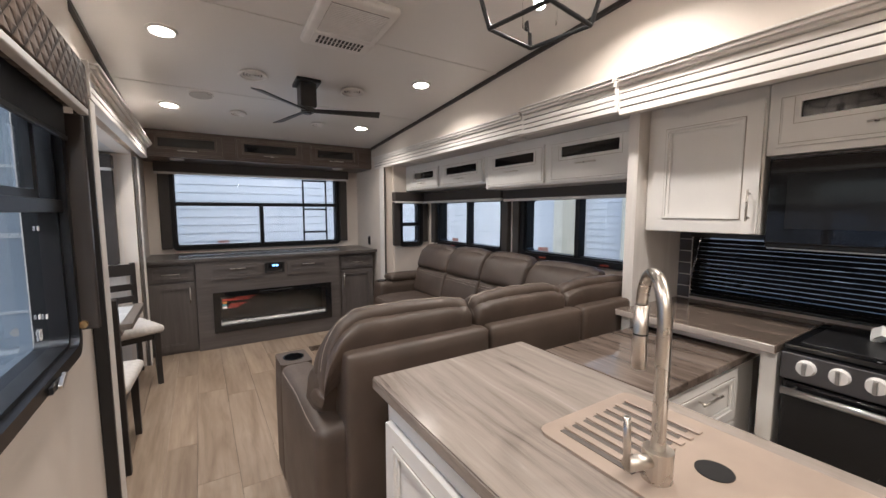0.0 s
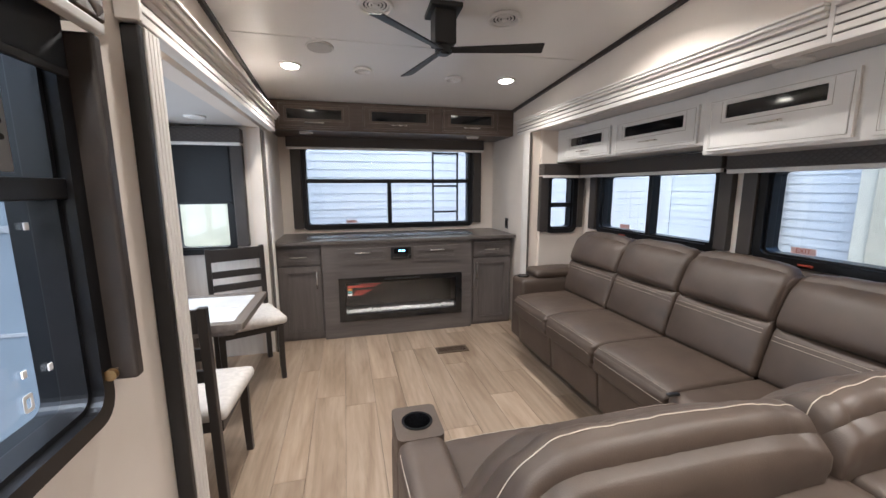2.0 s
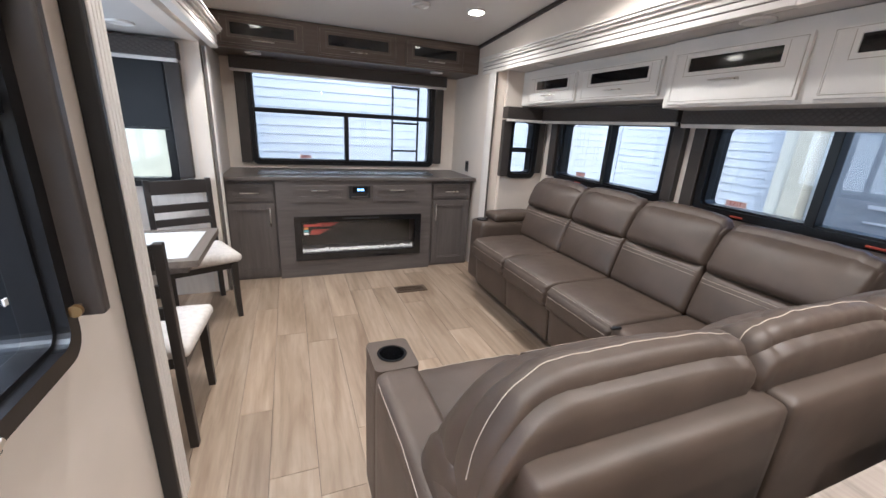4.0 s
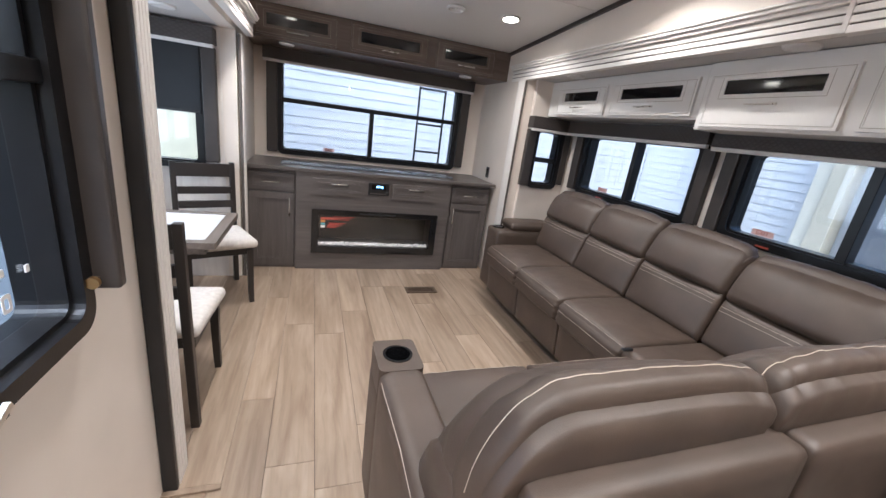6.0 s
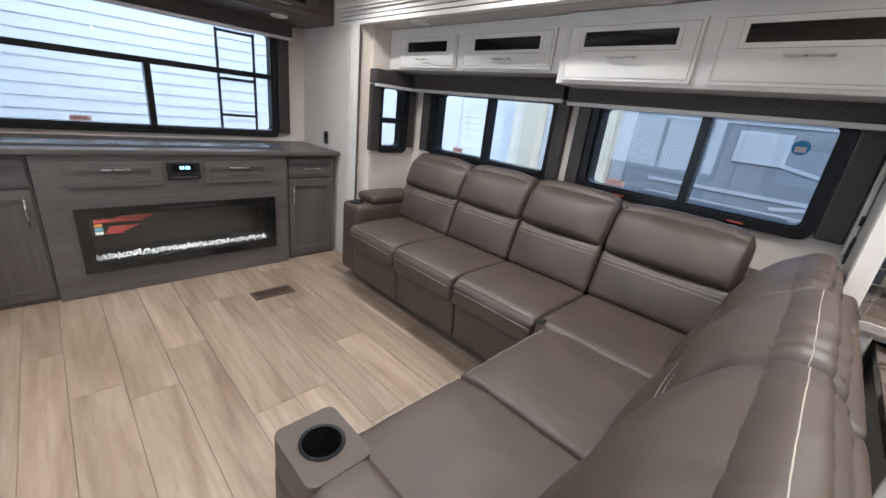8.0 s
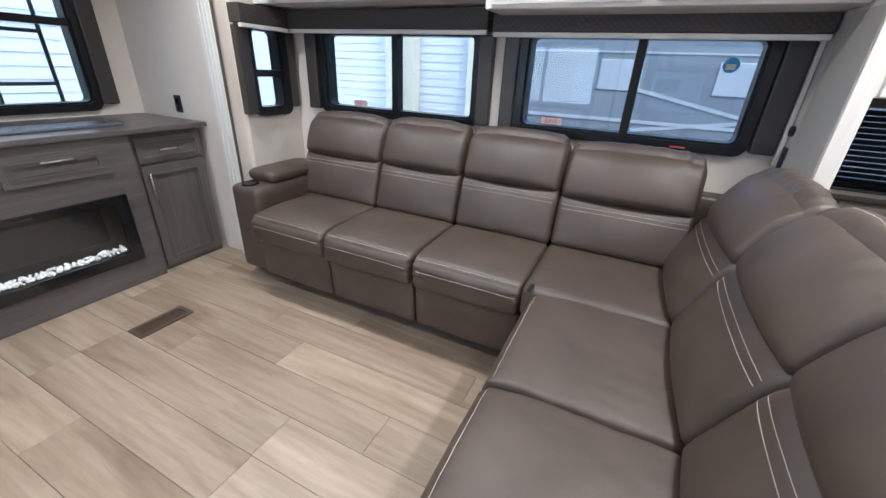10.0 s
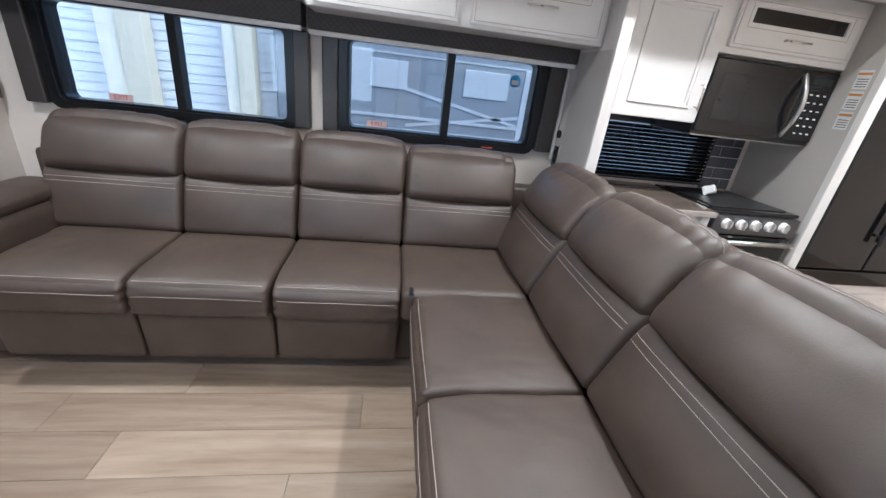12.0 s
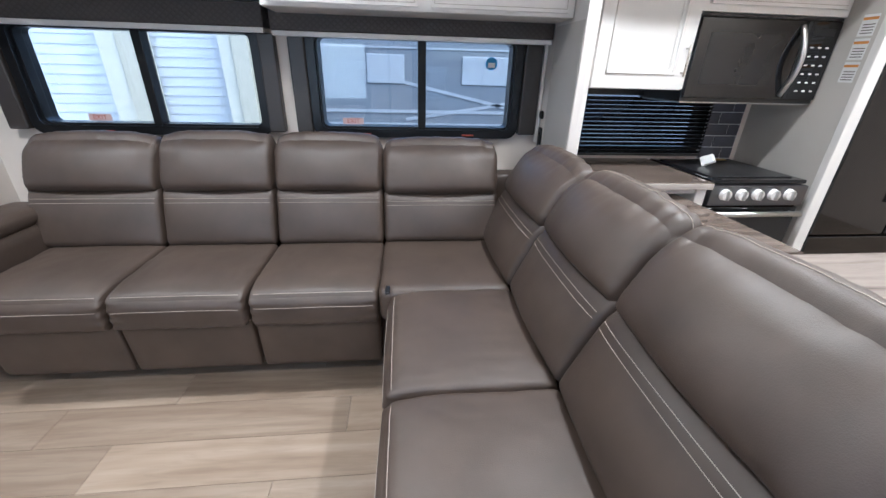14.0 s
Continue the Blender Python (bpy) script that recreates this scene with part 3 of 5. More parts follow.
# return seats
XS = (1.735, 1.155, 0.625)
for k in range(2):
    xc, w = (XS[k] + XS[k + 1]) / 2, XS[k] - XS[k + 1]
    seat_pad(face_rear(xc, 2.30), w, 0.54, SEAT_Z, 41.0 + 3 * k)
    fr = cushion(w - 0.010, 0.05, 0.34, 0.02, (0, 0.004, 0), 8)
    turned(fr, face_rear(xc, 2.25) @ Matrix.Translation((0, 0, 0.26)))
    part("front_panel", fr, M_LEATHER, sofa, smooth=True)
    w2 = w if k == 0 else 0.65
    xc2 = xc if k == 0 else 1.155 - 0.325
    low, top, tree = back_pad(face_rear(xc2, 1.795), w2, 0.545, 0.835, 1.07, 51.0 + 6 * k, lean=0.46, head=0.205, end=0.0 if k == 0 else 0.24, puff=0.055 if k == 0 else 0.066)
    pts = []
    for j in range(91):
        s = -1 + 2 * j / 90
        pts.append((xc2 + s * (w2 / 2 - 0.012), 1.492 - 0.006 * s * s, 1.0))
    stitch(pts, top, tree, 0.0011, True)
# rear shell of the return, three leather panels
for x0, x1 in ((0.575, 1.196), (1.203, 1.795), (1.802, 2.52)):
    bm = cushion(x1 - x0, 0.16, 0.90, 0.022, (0.0, 0.006, 0.004), 12, 0.002, x0)
    turned(bm, Matrix.Translation(((x0 + x1) / 2, 1.448, 0.505)))
    part("rear_panel", bm, M_LEATHER, sofa, smooth=True)
# rear shell along the wall
part("rear_panel", turned(cushion(0.14, 2.9, 0.82, 0.03, (0, 0, 0), 8), Matrix.Translation((2.56, 2.78, 0.45))), M_LEATHER, sofa, smooth=True)
structure("slide_floor", box(1.985, SX, 1.43, SY - 0.003, 0.0, 0.035, 0.004), M_DESK, "grey wood edged floor of the sofa slide-out", "floor")
# arms
bm = cushion(0.15, 0.70, 0.60, 0.035, (0.006, 0, 0.006), 14, 0.003, 2.0)
turned(bm, Matrix.Translation((0.552, 1.755, 0.395)))
tree = BVHTree.FromBMesh(bm)
arm = part("armrest", bm, M_LEATHER, sofa, smooth=True)
bm = cushion(0.152, 0.19, 0.52, 0.02, (0.003, 0.003, 0), 8)
turned(bm, Matrix.Translation((0.552, 2.17, 0.35)))
part("armrest_front", bm, M_LEATHER, sofa, smooth=True)
part("armrest_cap", ring_plate((0.478, 0.628, 2.078, 2.264), (0.508, 0.600, 2.126, 2.218), 0.10, "xy", 0.597, 0.022, 0.0455, 8), M_LEATHER, sofa)
part("cup_holder", ring_plate((0.503, 0.605, 2.121, 2.223), (0.511, 0.597, 2.129, 2.215), 0.085, "xy", 0.615, 0.0505, 0.0425, 10), M_CUP, sofa, "glossy black plastic cup holder")
part("cup_well", disc(0.043, 0.004, (0.554, 2.172, 0.618)), M_CUP, sofa, "dark floor of the cup holder")
stitch([(0.487, 1.45 + 0.03 * k, 0.676 - 0.004 * math.sin(k * 0.4)) for k in range(21)], arm, tree)
bm = cushion(0.66, 0.235, 0.56, 0.035, (0, 0.006, 0.004), 14, 0.002, 8.0)
turned(bm, Matrix.Translation((2.15, 4.125, 0.385)))
part("armrest", bm, M_LEATHER, sofa, smooth=True)
bm = cushion(0.46, 0.225, 0.07, 0.032, (0, 0, 0.012), 10, 0.003, 4.0)
turned(bm, Matrix.Translation((2.18, 4.122, 0.702)))
part("armrest_lid", bm, M_LEATHER, sofa, smooth=True)
part("cup_holder", turned(ring_plate((-0.05, 0.05, -0.05, 0.05), (-0.041, 0.041, -0.041, 0.041), 0.010, "xy", 0, 0.049, 0.040, 8), Matrix.Translation((1.885, 4.13, 0.667))), M_CUP, sofa, "black plastic cup holder")
# A flat black disc imitates the dark recess; this arm is not hollowed.
part("cup_well", disc(0.042, 0.006, (1.885, 4.13, 0.671)), M_BLACK, sofa, "flat black disc in place of an open cup well")
# base frame and feet
part("base_frame", box(1.90, 2.60, 1.45, 4.22, 0.05, 0.40, 0.01), M_LEATHER, sofa)
part("base_frame", box(0.55, 1.90, 1.45, 2.20, 0.05, 0.40, 0.01), M_LEATHER, sofa)
for x, y in ((2.05, 4.15), (2.05, 2.5), (2.56, 4.15), (0.62, 2.10), (0.62, 1.50), (2.5, 1.50)):
    part("foot", disc(0.025, 0.05 if x < 1.9 else 0.016, (x, y, 0.025 if x < 1.9 else 0.043), 16), M_BLACK, sofa)

# ---- windows ----


def window(name, plane, at, rect, into, mull_v=(), mull_h=(), label="black framed window", fw=0.045, proud=0.03, glass=None):
    """A framed window in the plane x = at or y = at; into: the way to the room (+1 or -1)."""
    u0, u1, v0, v1 = rect
    c = ((u0 + u1) / 2, at, v0) if plane == "xz" else (at, (u0 + u1) / 2, v0)
    t = thing(name, c, label, "window", kind="structure")
    lo = min(at, at + into * proud)
    part("window_frame", ring_plate(rect, (u0 + fw, u1 - fw, v0 + fw, v1 - fw), proud, plane, lo, 0.06, 0.04), M_FRAME, t)
    lo2 = min(at - into * 0.09, at + 0.004 * into)
    part("window_liner", ring_plate((u0 + fw - 0.006, u1 - fw + 0.006, v0 + fw - 0.006, v1 - fw + 0.006), (u0 + fw + 0.012, u1 - fw - 0.012, v0 + fw + 0.012, v1 - fw - 0.012), 0.094, plane, lo2, 0.04, 0.03), M_FRAME, t)

    def bar(ua, ub, va, vb, da, db):
        a, b = sorted((at + into * da, at + into * db))
        return box(ua, ub, a, b, va, vb, 0.003) if plane == "xz" else box(a, b, ua, ub, va, vb, 0.003)
    for (u, va, vb) in mull_v:
        part("mullion", bar(u - 0.022, u + 0.022, va, vb, -0.06, 0.015), M_FRAME, t)
    for (v, ua, ub) in mull_h:
        part("mullion", bar(ua, ub, v - 0.022, v + 0.022, -0.06, 0.018), M_FRAME, t)
    g = part("pane", bar(u0 + fw, u1 - fw, v0 + fw, v1 - fw, -0.052, -0.048), glass or M_PANE, t, "faintly tinted glass pane")
    g.visible_shadow = False
    return t, bar


def valance(name, plane, at, u0, u1, z0, z1, into, depth=0.11, material=None, wrap=True):
    """A padded fabric valance box with a white shade bar under it."""
    material = material or M_FABRIC
    c = ((u0 + u1) / 2, at + into * depth / 2, z0) if plane == "xz" else (at + into * depth / 2, (u0 + u1) / 2, z0)
    t = thing(name, c, "dark brown fabric window valance with a white shade bar" if material is M_FABRIC else "tan quilted fabric window valance with a white shade bar", "valance", "window valances")

    def b(ua, ub, da, db, za, zb, bev):
        a, c2 = sorted((at + into * da, at + into * db))
        return box(ua, ub, a, c2, za, zb, bev) if plane == "xz" else box(a, c2, ua, ub, za, zb, bev)
    part("valance_box", b(u0, u1, 0.0, depth, z0 + 0.025, z1, 0.006), material, t)
    part("shade_bar", b(u0 + 0.004, u1 - 0.004, depth - 0.03, depth - 0.002, z0, z0 + 0.024, 0.004), M_SHADEBAR, t, "white metal shade bar")
    return t


def side_board(plane, at, u0, u1, z0, z1, into, depth=0.05):
    c = ((u0 + u1) / 2, at + into * depth / 2, z0) if plane == "xz" else (at + into * depth / 2, (u0 + u1) / 2, z0)
    t = thing("window_side_panel", c, "dark brown fabric covered panel beside the window", "window panel", "window side panels")
    a, b = sorted((at, at + into * depth))
    bm = box(u0, u1, a, b, z0, z1, 0.008, 3) if plane == "xz" else box(a, b, u0, u1, z0, z1, 0.008, 3)
    part("padded_panel", bm, M_PANEL, t)
    return t


window("window_1", "xz", YR, (-0.09, 1.84, 1.0, 1.93), -1, [(0.85, 1.03, 1.53)], [(1.53, -0.05, 1.80)], "wide black framed rear window in three panes")
valance("window_valance", "xz", YR, -0.21, 1.94, 1.855, 2.02, -1, 0.12)
side_board("xz", YR, -0.185, -0.085, 1.02, 1.87, -1)
side_board("xz", YR, 1.835, 1.935, 1.04, 1.87, -1)
window("window_2", "yz", SX, (2.965, 4.20, 1.035, 1.60), -1, [(3.57, 1.07, 1.56)], [], "black framed sliding window behind the sofa")
window("window_3", "yz", SX, (1.555, 2.735, 1.035, 1.60), -1, [(2.12, 1.07, 1.56)], [], "black framed sliding window behind the sofa corner")
window("window_4", "xz", SY, (2.255, 2.585, 1.01, 1.60), -1, [], [(1.285, 2.29, 2.55)], "narrow black framed window beside the sofa arm")
valance("window_valance", "yz", SX, 2.905, SY - 0.005, 1.545, 1.675, -1, 0.12)
valance("window_valance", "yz", SX, 1.43, 2.875, 1.535, 1.675, -1, 0.12)
valance("window_valance", "xz", SY, 2.17, SX - 0.125, 1.545, 1.675, -1, 0.10)
for (a, b) in ((4.205, 4.30), (2.885, 2.97), (2.735, 2.82), (1.45, 1.55)):
    side_board("yz", SX, a, b, 1.06, 1.55, -1)
side_board("xz", SY, 2.17, 2.26, 1.03, 1.56, -1)
side_board("xz", SY, 2.585, 2.655, 1.06, 1.56, -1, 0.035)
window("window_5", "yz", XN, (0.50, 2.075, 0.908, 1.90), 1, [(1.20, 0.95, 1.44)], [(1.462, 0.55, 2.04)], "large black framed window with a half raised black shade", 0.04, 0.03, M_PRIVACY)
valance("window_valance", "yz", XN, 0.30, 2.105, 1.80, 1.985, 1, 0.10, M_QUILT)
side_board("yz", XN, 2.077, 2.112, 0.992, 1.80, 1, 0.082)
sash = thing("vent_sash", (XN - 0.02, 1.2, 1.49), "black framed hinged vent sash in the upper half of the window", "window sash", kind="structure")
part("sash_frame", ring_plate((0.56, 1.905, 1.486, 1.80), (0.59, 1.868, 1.512, 1.775), 0.02, "yz", XN - 0.03, 0.01, 0.008, 3), M_FRAME, sash)
part("hinge_plate", box(XN - 0.030, XN - 0.024, 1.925, 1.968, 1.495, 1.72, 0.001, 1), M_STEEL, sash, "silver riveted hinge plate")
for z in (1.56, 1.59, 1.62, 1.65):
    part("rivet", turned(disc(0.006, 0.004, (0, 0, 0), 12), Matrix.Translation((XN - 0.022, 1.945, z)) @ pose(0, 0, 0, 0, 90)), M_BLACK, sash)
t = thing("window_sticker", (XN - 0.045, 1.93, 1.03), "small white logo decal in the lower corner of the glass", "sticker")
part("decal", ring_plate((1.918, 1.944, 1.008, 1.046), (1.925, 1.937, 1.016, 1.038), 0.001, "yz", XN - 0.045, 0.006, 0.004, 3), M_SHADEBAR, t)
for y, z in ((2.0, 1.075), (2.0, 1.385), (1.93, 1.09)):
    t = thing("window_tab", (XN - 0.045, y, z), "small white plastic tab on the window glass", "tab", "window tabs")
    part("tab", box(XN - 0.045, XN - 0.041, y - 0.006, y + 0.006, z - 0.008, z + 0.008, 0.001, 1), M_SHADEBAR, t)
rs = thing("roller_shade", (XN + 0.035, 1.33, 1.69), "black roller shade pulled a little way down", "shade", "roller shades")
part("shade_bar", box(XN + 0.031, XN + 0.043, 0.525, 2.055, 1.695, 1.713, 0.003), M_BLACK, rs)
part("shade_cloth", (box(XN + 0.034, XN + 0.037, 0.52, 2.06, 1.705, 1.82)), M_SHADE, rs)
window("window_6", "xz", LY1, (-1.02, -0.53, 0.92, 1.84), -1, [], [], "black framed window at the end of the dinette")
valance("window_valance", "xz", LY1, -1.06, -0.425, 1.79, 1.925, -1, 0.11)
side_board("xz", LY1, -0.525, -0.43, 0.98, 1.80, -1)
rs = thing("roller_shade", (-0.77, LY1 - 0.035, 1.34), "black roller shade pulled halfway down", "shade", "roller shades")
part("shade_bar", box(-0.995, -0.545, LY1 - 0.043, LY1 - 0.031, 1.332, 1.35, 0.003), M_BLACK, rs)
part("shade_cloth", (box(-1.0, -0.54, LY1 - 0.037, LY1 - 0.034, 1.34, 1.80)), M_SHADE, rs)
# Added lamp in an unseen, assumed window; it brightens the sofa backs.
window_fill_lamp(LX - 0.035, 3.47, 1.35, 1.40, 0.72, WINDOW_W)
window("window_7", "yz", LX, (2.7, 4.25, 0.90, 1.80), 1, [(3.47, 0.95, 1.75)], [], "assumed black framed window beside the dinette table, out of view", 0.045, 0.03, M_PRIVACY)



# ---- cabinetry ----
def bar_handle(center, length, axis, out, parent, r=0.005):
    """A bar pull on two posts. axis: the way it runs; out: the unit vector to the room."""
    c, o, a = Vector(center), Vector(out), Vector(axis)
    bm = rod(c + o * 0.028 - a * length / 2, c + o * 0.028 + a * length / 2, r, 10)
    for s in (-1, 1):
        rod(c + a * s * length * 0.38, c + o * 0.028 + a * s * length * 0.38, r * 0.8, 8, bm)
    return part("handle", bm, M_NICKEL, parent, "brushed nickel bar handle", True)


M_GLAZE = surface("antique_glaze", (0.32, 0.27, 0.22), 0.6, vary=0.3, scale=30)


def panel_door(name, parent, plane, at, rect, into, material, rail=0.055, thick=0.02, glass=None, bead=True):
    """A framed door or drawer front standing `thick` proud of the plane at; glass: (u0, u1, v0, v1) of a smoked strip."""
    u0, u1, v0, v1 = rect
    lo = min(at, at + into * thick)
    inner = glass or (u0 + rail, u1 - rail, v0 + rail, v1 - rail)
    d = part(name, ring_plate(rect, inner, thick, plane, lo, 0.003, 0.003, 2), material, parent)

    def slab(r, da, db, bev=0.002):
        a, b = sorted((at + into * da, at + into * db))
        return box(r[0], r[1], a, b, r[2], r[3], bev) if plane == "xz" else box(a, b, r[0], r[1], r[2], r[3], bev)
    if glass:
        part("glass_strip", slab(inner, 0.003, 0.010, 0.0), M_DARKGLASS, d, "dark smoked glass strip")
        e = 0.022
        g0 = 0.022
        gl = min(at + into * thick, at + into * (thick + 0.0006))
        part("glaze_line", ring_plate((inner[0] - g0, inner[1] + g0, inner[2] - g0, inner[3] + g0), (inner[0] - g0 + 0.0022, inner[1] + g0 - 0.0022, inner[2] - g0 + 0.0022, inner[3] + g0 - 0.0022), 0.0006, plane, gl, 0.001, 0.001, 1), M_GLAZE, d, "dark antique glaze line")
        part("glaze_line", ring_plate((u0 + e - 0.008, u1 - e + 0.008, v0 + e - 0.008, v1 - e + 0.008), (u0 + e - 0.0062, u1 - e + 0.0062, v0 + e - 0.0062, v1 - e + 0.0062), 0.0006, plane, gl, 0.001, 0.001, 1), M_GLAZE, d, "dark antique glaze line")
        lo2 = min(at + into * thick, at + into * (thick + 0.003))
        part("moulding", ring_plate((u0 + e - 0.005, u1 - e + 0.005, v0 + e - 0.005, v1 - e + 0.005), (u0 + e, u1 - e, v0 + e, v1 - e), 0.003, plane, lo2, 0.003, 0.002, 2), material, d)
    else:
        part("panel", slab(inner, 0.002, 0.007, 0.0), material, d)
        if bead:
            gl = min(at + into * thick, at + into * (thick + 0.005))
            part("bead", ring_plate((inner[0] - 0.010, inner[1] + 0.010, inner[2] - 0.010, inner[3] + 0.010), (inner[0], inner[1], inner[2], inner[3]), 0.005, plane, gl, 0.004, 0.002, 3), material, d)
            if material is M_WHITE:
                gl = min(at + into * thick, at + into * (thick + 0.0006))
                part("glaze_line", ring_plate((inner[0] - 0.0135, inner[1] + 0.0135, inner[2] - 0.0135, inner[3] + 0.0135), (inner[0] - 0.0105, inner[1] + 0.0105, inner[2] - 0.0105, inner[3] + 0.0105), 0.0006, plane, gl, 0.001, 0.001, 1), M_GLAZE, d, "dark antique glaze line")
            lo2 = min(at + into * 0.010, at + into * 0.016)
            part("moulding", ring_plate((inner[0] - 0.001, inner[1] + 0.001, inner[2] - 0.001, inner[3] + 0.001), (inner[0] + 0.014, inner[1] - 0.014, inner[2] + 0.014, inner[3] - 0.014), 0.006, plane, lo2, 0.002, 0.004, 2), material, d)
    return d


# fireplace wall unit
FY = 4.80
CT = 0.965
for nm, x0, x1, hx in (("base_cabinet", -0.295, 0.118, 0.068), ("base_cabinet", 1.600, 2.055, 1.660)):
    t = thing(nm, ((x0 + x1) / 2, 5.1, 0), "grey-brown wooden base cabinet with one drawer and one door", "cabinet", "fireplace wall cabinets")
    part("body", box(x0, x1, FY, YR - 0.003, 0.0, CT - 0.032, 0.003), M_CAB, t)
    dr = panel_door("drawer_front", t, "xz", FY, (x0 + 0.03, x1 - 0.015, 0.745, 0.895), -1, M_CABH, 0.035, 0.018)
    bar_handle(((x0 + x1) / 2, FY - 0.018, 0.82), 0.15, (1, 0, 0), (0, -1, 0), dr)
    d = panel_door("door", t, "xz", FY, (x0 + 0.03, x1 - 0.015, 0.035, 0.725), -1, M_CAB, 0.06, 0.018)
    bar_handle((hx, FY - 0.018, 0.60), 0.17, (0, 0, 1), (0, -1, 0), d)
BX0, BX1, BY = 0.122, 1.596, 4.755
unit = thing("fireplace_cabinet", (0.86, 5.1, 0), "grey-brown wooden media cabinet that holds an electric fireplace", "cabinet", "fireplace wall cabinets")
part("body", wall_with_holes("y", BY, 0.05, (BX0, BX1), (0.0, CT - 0.032), [(0.275, 1.475, 0.185, 0.585)]), M_CABH, unit)
part("carcass", box(BX0 + 0.004, BX1 - 0.004, 5.10, YR - 0.003, 0.0, CT - 0.034), M_CAB, unit)
part("side_panel", box(BX0, BX0 + 0.02, BY + 0.05, 5.10, 0.0, CT - 0.032), M_CAB, unit)
part("side_panel", box(BX1 - 0.02, BX1, BY + 0.05, 5.10, 0.0, CT - 0.032), M_CAB, unit)
for x0, x1 in ((0.265, 0.735), (1.000, 1.465)):
    dr = panel_door("drawer_front", unit, "xz", BY, (x0, x1, 0.735, 0.885), -1, M_CABH, 0.04, 0.014)
    bar_handle(((x0 + x1) / 2, BY - 0.014, 0.845), 0.15, (1, 0, 0), (0, -1, 0), dr)
radio = thing("stereo", (0.868, BY, 0.765), "black car-style stereo with a blue lit display, set in the cabinet", "stereo")
part("faceplate", box(0.768, 0.968, BY - 0.016, BY - 0.001, 0.765, 0.885, 0.004), M_BLACK, radio)
part("display", box(0.80, 0.936, BY - 0.0185, BY - 0.0155, 0.822, 0.872), M_DARKGLASS, radio, "dark glass display")
M_BLUE = glow_material("blue_digits", (0.25, 0.55, 1.0), 3.0)
for k, x in enumerate((0.845, 0.860, 0.880, 0.895)):
    part("digit", box(x, x + 0.009, BY - 0.0200, BY - 0.0187, 0.838, 0.858), M_BLUE, radio, "blue lit digit")
for k in range(6):
    part("button", box(0.788 + 0.027 * k, 0.806 + 0.027 * k, BY - 0.0195, BY - 0.0155, 0.776, 0.787, 0.001, 1), M_STRIPE, radio)
part("knob", turned(disc(0.016, 0.014, (0, 0, 0), 20), Matrix.Translation((0.952, BY - 0.022, 0.79)) @ pose(0, 0, 0, 90)), M_BLACK, radio, smooth=False)
fire = thing("electric_fireplace", (0.875, BY, 0.175), "black electric fireplace insert with white glass pebbles and a red sticker", "fireplace")
part("frame", ring_plate((0.262, 1.488, 0.172, 0.598), (0.325, 1.425, 0.235, 0.55), 0.022, "xz", BY - 0.022, 0.004, 0.003, 2), M_DARKGLASS, fire, "glossy black glass surround")
M_FIREBACK = surface("fireplace_back", (0.020, 0.020, 0.018), 0.5)
part("firebox", box(0.30, 1.45, BY + 0.27, BY + 0.30, 0.20, 0.58), M_FIREBACK, fire)
part("firebox_floor", box(0.28, 1.47, BY - 0.002, BY + 0.27, 0.19, 0.236), M_BLACK, fire)
part("firebox_top", box(0.28, 1.47, BY + 0.002, BY + 0.27, 0.555, 0.58), M_BLACK, fire)
part("heater_grille", box(0.70, 1.05, BY - 0.026, BY - 0.0215, 0.567, 0.582, 0.002), M_BLACK, fire)
bm = bmesh.new()
rng = random.Random(11)
for k in range(420):
    x, y = 0.33 + 1.09 * rng.random(), BY + 0.005 + 0.075 * rng.random()
    s = 0.006 + 0.007 * rng.random()
    bmesh.ops.create_icosphere(bm, subdivisions=1, radius=s, matrix=Matrix.Translation((x, y, 0.237 + s * 0.8 + 0.012 * rng.random())) @ pose(0, 0, 0, 360 * rng.random(), 360 * rng.random()))
M_PEBBLE = surface("glass_pebble", (0.55, 0.55, 0.55), 0.15, bump=0)
tagged(part("pebble_bed", bm, M_PEBBLE, fire, "white glass pebbles"), kind="stuff")
M_RED = surface("sticker_red", (0.50, 0.07, 0.05), 0.5, bump=0)
M_ORANGE = surface("sticker_orange", (0.60, 0.25, 0.05), 0.5, bump=0)
M_TEAL = surface("sticker_teal", (0.10, 0.35, 0.40), 0.5, bump=0)
M_PAPER = surface("sticker_white", (0.75, 0.75, 0.74), 0.5, bump=0)
st = part("sticker", box(0.345, 0.50, BY - 0.0035, BY - 0.0025, 0.500, 0.522), M_RED, fire, "red printed sticker")
for k, m in enumerate((M_ORANGE, M_TEAL, M_PAPER)):
    part("sticker_patch", box(0.345, 0.385, BY - 0.0035, BY - 0.0025, 0.474 - 0.026 * k, 0.494 - 0.026 * k), m, st)
for k in range(7):
    part("sticker_line", box(0.395 + 0.008 * (6 - k) if k > 2 else 0.41 + 0.045 * (2 - k) * 0.6, 0.46 + 0.028 * (7 - k), BY - 0.0035, BY - 0.0025, 0.505 - 0.0135 * k + (0.022 if k < 3 else 0), 0.511 - 0.0135 * k + (0.022 if k < 3 else 0)), M_RED, st)
g = part("glass_front", box(0.325, 1.425, BY - 0.008, BY - 0.0055, 0.236, 0.55), M_GLASS, fire, "clear glass front")
g.visible_shadow = False

